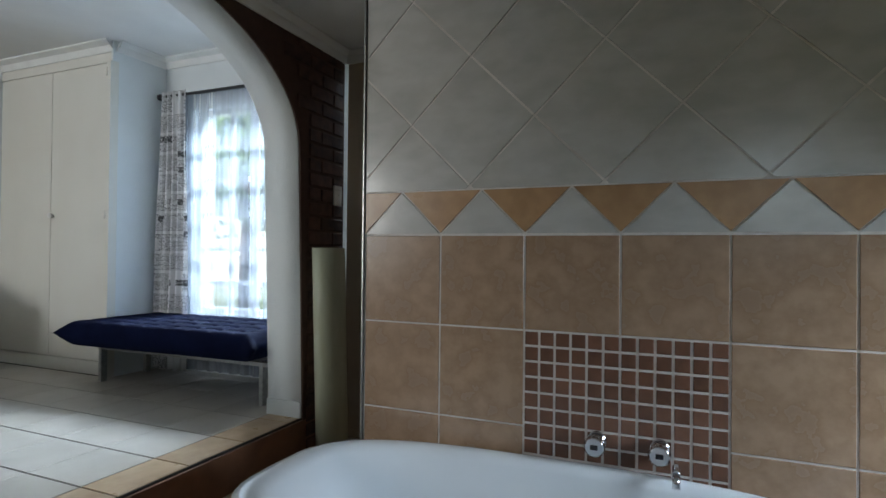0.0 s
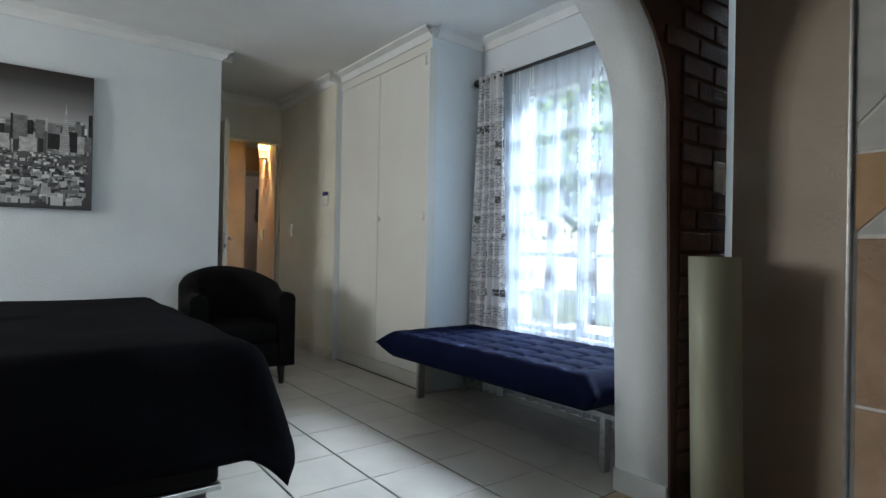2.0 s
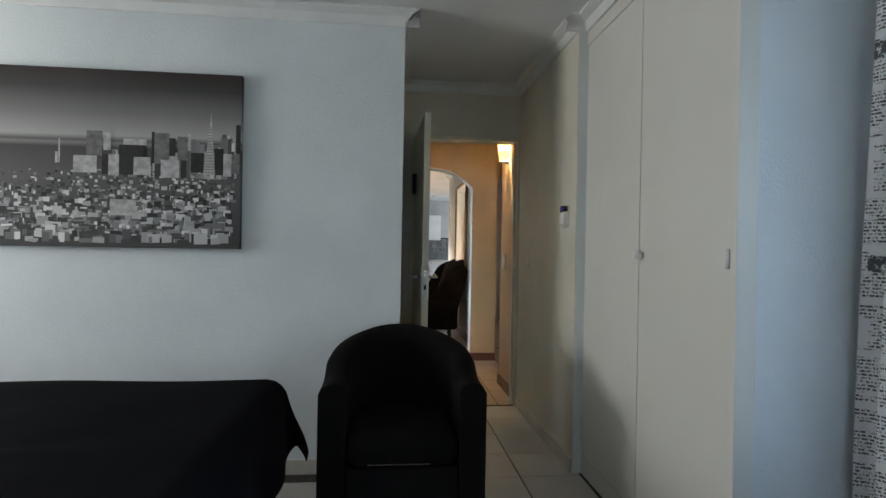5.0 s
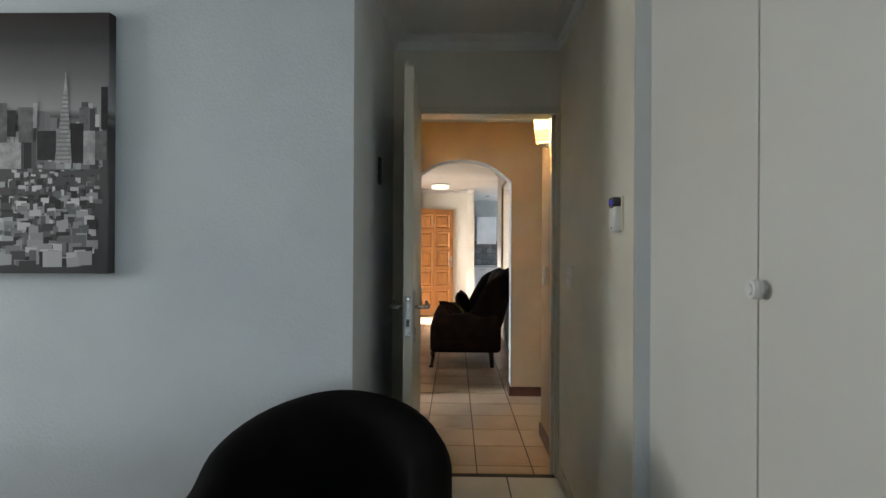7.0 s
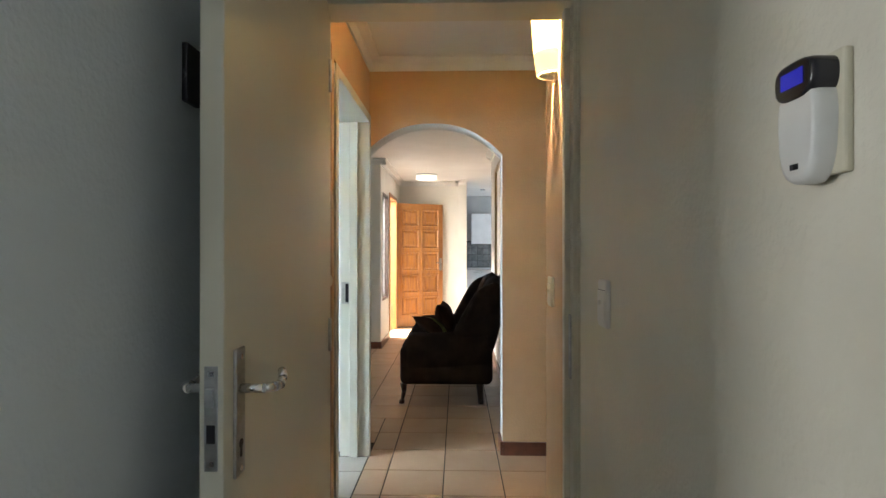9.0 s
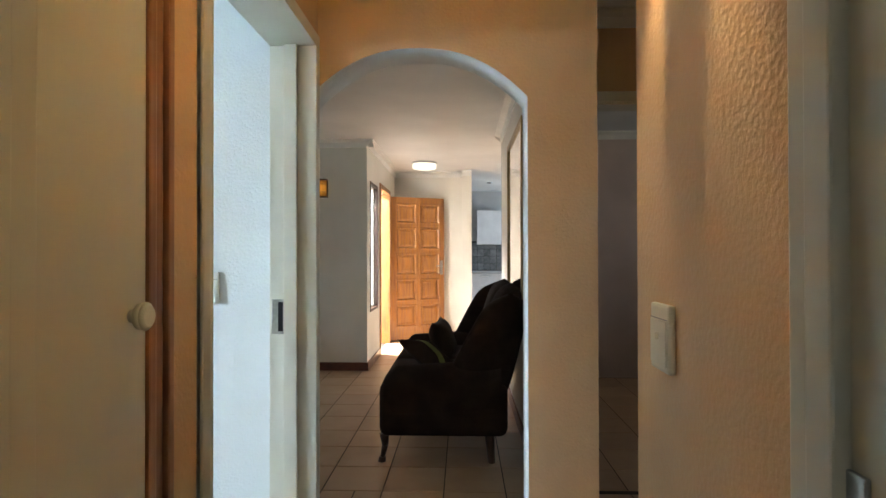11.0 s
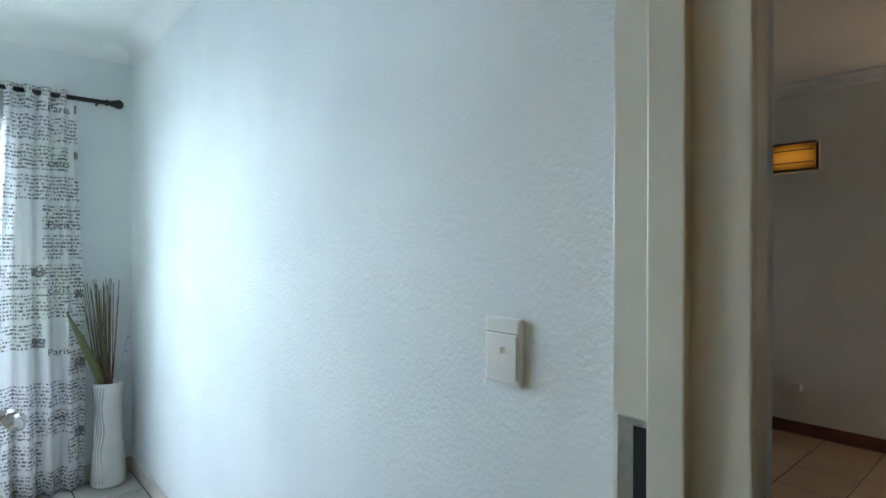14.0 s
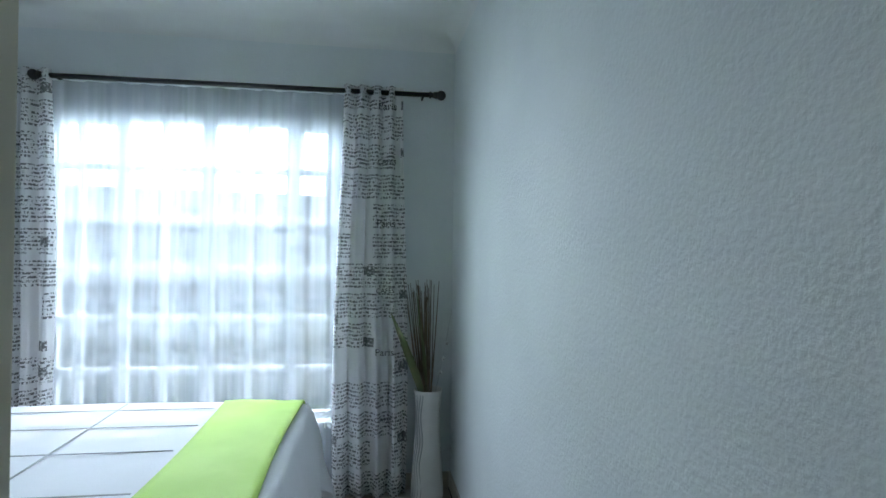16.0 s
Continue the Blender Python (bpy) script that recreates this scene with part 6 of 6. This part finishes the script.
# ---- outside ----
structure("paving", B(3.5, 7.5, -3, 9, -0.5, -0.12), PAVING, "pale paving outside the garden door", "pavement")
structure("paving_entrance", B(-3.0, 1.28, 11.85, 16, -0.5, -0.03), PAVING, "pale paving outside the front door", "pavement")


def tree(x, y, h, r, seed, label):
    t = thing("tree", label, "tree", (x, y, -0.5), "garden trees")
    rng = random.Random(seed)
    bm = bmesh.new()
    cyl(bm, (0, 0, 0), (0.1, 0.05, h * 0.45), 0.16, 0.10, 10)
    tips = []
    for k in range(9):
        a = k * 2.4 + rng.uniform(-0.3, 0.3)
        p = Vector((0.1, 0.05, h * (0.35 + 0.1 * (k % 3) / 2)))
        q = Vector((math.cos(a) * r * 0.7, math.sin(a) * r * 0.7, h * rng.uniform(0.55, 0.95)))
        cyl(bm, p, q, 0.07, 0.02, 7)
        tips += [q, p.lerp(q, 0.65)]
    part("trunk", bm, BARK, t)
    bm = bmesh.new()
    for tip in tips:
        for _ in range(170):
            c = tip + Vector((rng.gauss(0, r * 0.24), rng.gauss(0, r * 0.24), rng.gauss(0, r * 0.2)))
            n_ = Vector((rng.uniform(-1, 1), rng.uniform(-1, 1), rng.uniform(-0.3, 1))).normalized()
            u = n_.orthogonal().normalized() * rng.uniform(0.05, 0.10)
            v = n_.cross(u) * 0.55
            bm.faces.new([bm.verts.new(c + d) for d in (-u, v, u, -v)])
    part("crown", bm, LEAF, t)


tree(8.2, 6.6, 5.0, 1.9, 1, "leafy green garden tree")
tree(10.5, 9.5, 6.0, 2.4, 2, "tall leafy green garden tree")
tree(12.5, 5.5, 5.5, 2.2, 3, "broad leafy green garden tree")
tree(-11.5, 5.2, 4.6, 2.0, 4, "leafy tree behind the neighbouring roof")
hedge = thing("garden_wall", "pale plastered boundary wall across the garden", "garden wall", (18, 8, -0.5))
part("panel", RB(0.02, 0, 0.2, -14, 18, 0, 1.7), FACADE, hedge)
part("coping", RB(0.02, -0.04, 0.24, -14, 18, 1.701, 1.78), PAVING, hedge)
nb = thing("neighbour_house", "low outbuilding with a grey wavy tiled roof", "house", (-6.2, 6.8, -0.5))
part("wall", B(-4.0, 0.0, -5, 5, 0, 1.2), FACADE, nb)
for j in range(9):
    bm = bmesh.new()

    def roof_fn(u, v, j=j):
        s = (j + v) / 9
        return (0.5 - s * 2.9, -5.3 + 10.6 * u, 1.05 + s * 1.75 + 0.035 * math.sin(u * 10.6 * 2 * math.pi / 0.42) + 0.03 * (1 - v))
    grid(bm, 200, 3, roof_fn)
    part("tile_course", bm, ROOFTILE, nb, solid=0.02)

# ---- pieces of floors and walls ----
tile_floor(floor_bed, TILE_WHITE, -0.6, 3.27, 2.055, 6.32, 0.33, 0.33, 2.498, 2.055, 0.0, gap=0.007, cross=0.0035, skip=lambda x, y: (y > 5.13 and (x < 1.86 or x > 2.81)) or (x > 2.82 and y > 3.7))
tile_floor(floor_bed, TILE_TAN, 0.05, 2.60, 1.845, 2.053, 0.33, 0.33, 2.498, 1.84, 0.0)
tile_floor(floor_hall, TILE_HALL, 1.867, 2.80, 6.365, 7.134, 0.322, 0.327, 2.335, 6.48, 0.0)
tile_floor(floor_hall, TILE_HALL, 1.867, 3.72, 7.134, 8.769, 0.322, 0.327, 2.335, 6.48, 0.0)
tile_floor(floor_hall, TILE_WHITE, 1.656, 1.865, 7.11, 7.99, 0.33, 0.33, 1.6, 7.10, 0.0)
tile_floor(floor_lounge, TILE_HALL, 0.2, 2.84, 8.769, 14.1, 0.322, 0.327, 2.335, 6.48, 0.0, skip=lambda x, y: y > 11.72 and x < 1.42)
tile_floor(floor_lounge, TILE_HALL, 2.57, 4.3, 11.62, 16.0, 0.322, 0.327, 2.335, 6.48, 0.0)
tile_floor(floor_lounge, TILE_HALL, 0.2, 1.867, 8.24, 8.769, 0.322, 0.327, 2.335, 6.48, 0.0)
tile_floor(floor_guest, TILE_HALL, 2.97, 4.6, 8.81, 11.44, 0.322, 0.327, 2.335, 6.48, 0.0)
tile_floor(floor_second, TILE_WHITE, -1.5, 1.65, 7.0, 8.06, 0.33, 0.33, -1.5, 7.10, 0.0)
tile_floor(floor_bath, TILE_TAN, 0.4, 2.97, 0.9, 1.82, 0.33, 0.33, 0.0, 0.83, -0.2)
for i in range(14):
    for j in range(4):
        tile_piece("tile", 0.118, 0.128, 0.006, SPLASH, splash, Matrix.Translation((2.66 + i * 0.124, 16.590, 0.985 + j * 0.134)) @ pose(0, 0, 0, 90, 0, 0))
BL, BH = 0.23, 0.083
bm = bmesh.new()
box(bm, -0.11, 0.11, -0.012, 0.0, -0.0355, 0.0355)
bevel(bm, 0.005, 1)
brick_mesh = mesh_of("brick", bm, BRICK)
bm = bmesh.new()
box(bm, -0.052, 0.052, -0.012, 0.0, -0.0355, 0.0355)
bevel(bm, 0.005, 1)
half_mesh = mesh_of("half_brick", bm, BRICK)
rng = random.Random(9)
arch_cx, arch_a = 1.3275, 1.2775
for j in range(28):
    z = -0.203 + 0.045 + j * BH
    if z > 2.12:
        continue
    for i in range(-1, 5):
        x = 2.62 + 0.115 + i * BL + (BL / 2 if j % 2 else 0)
        u = abs((x - 0.115) - arch_cx) / (arch_a - 0.06)
        limit = 0 if u >= 1 else 1.46 + 0.66 * (1 - u ** 2.15) ** (1 / 2.15)
        half = (x + 0.11 > 2.98)
        if x - 0.11 > 2.93:
            continue
        if x - 0.11 < 2.615 and z < limit + 0.09:
            if x + 0.11 > 2.70:
                o = new("brick", half_mesh)
                o.parent, o.location = brick_wall, (2.675, 1.828, z)
            continue
        o = new("brick", half_mesh if half else brick_mesh)
        o.parent = brick_wall
        o.location = (x - 0.058 if half else x, 1.828, z)
        o.rotation_euler = (rng.uniform(-0.01, 0.01), rng.uniform(-0.006, 0.006), rng.uniform(-0.012, 0.012))
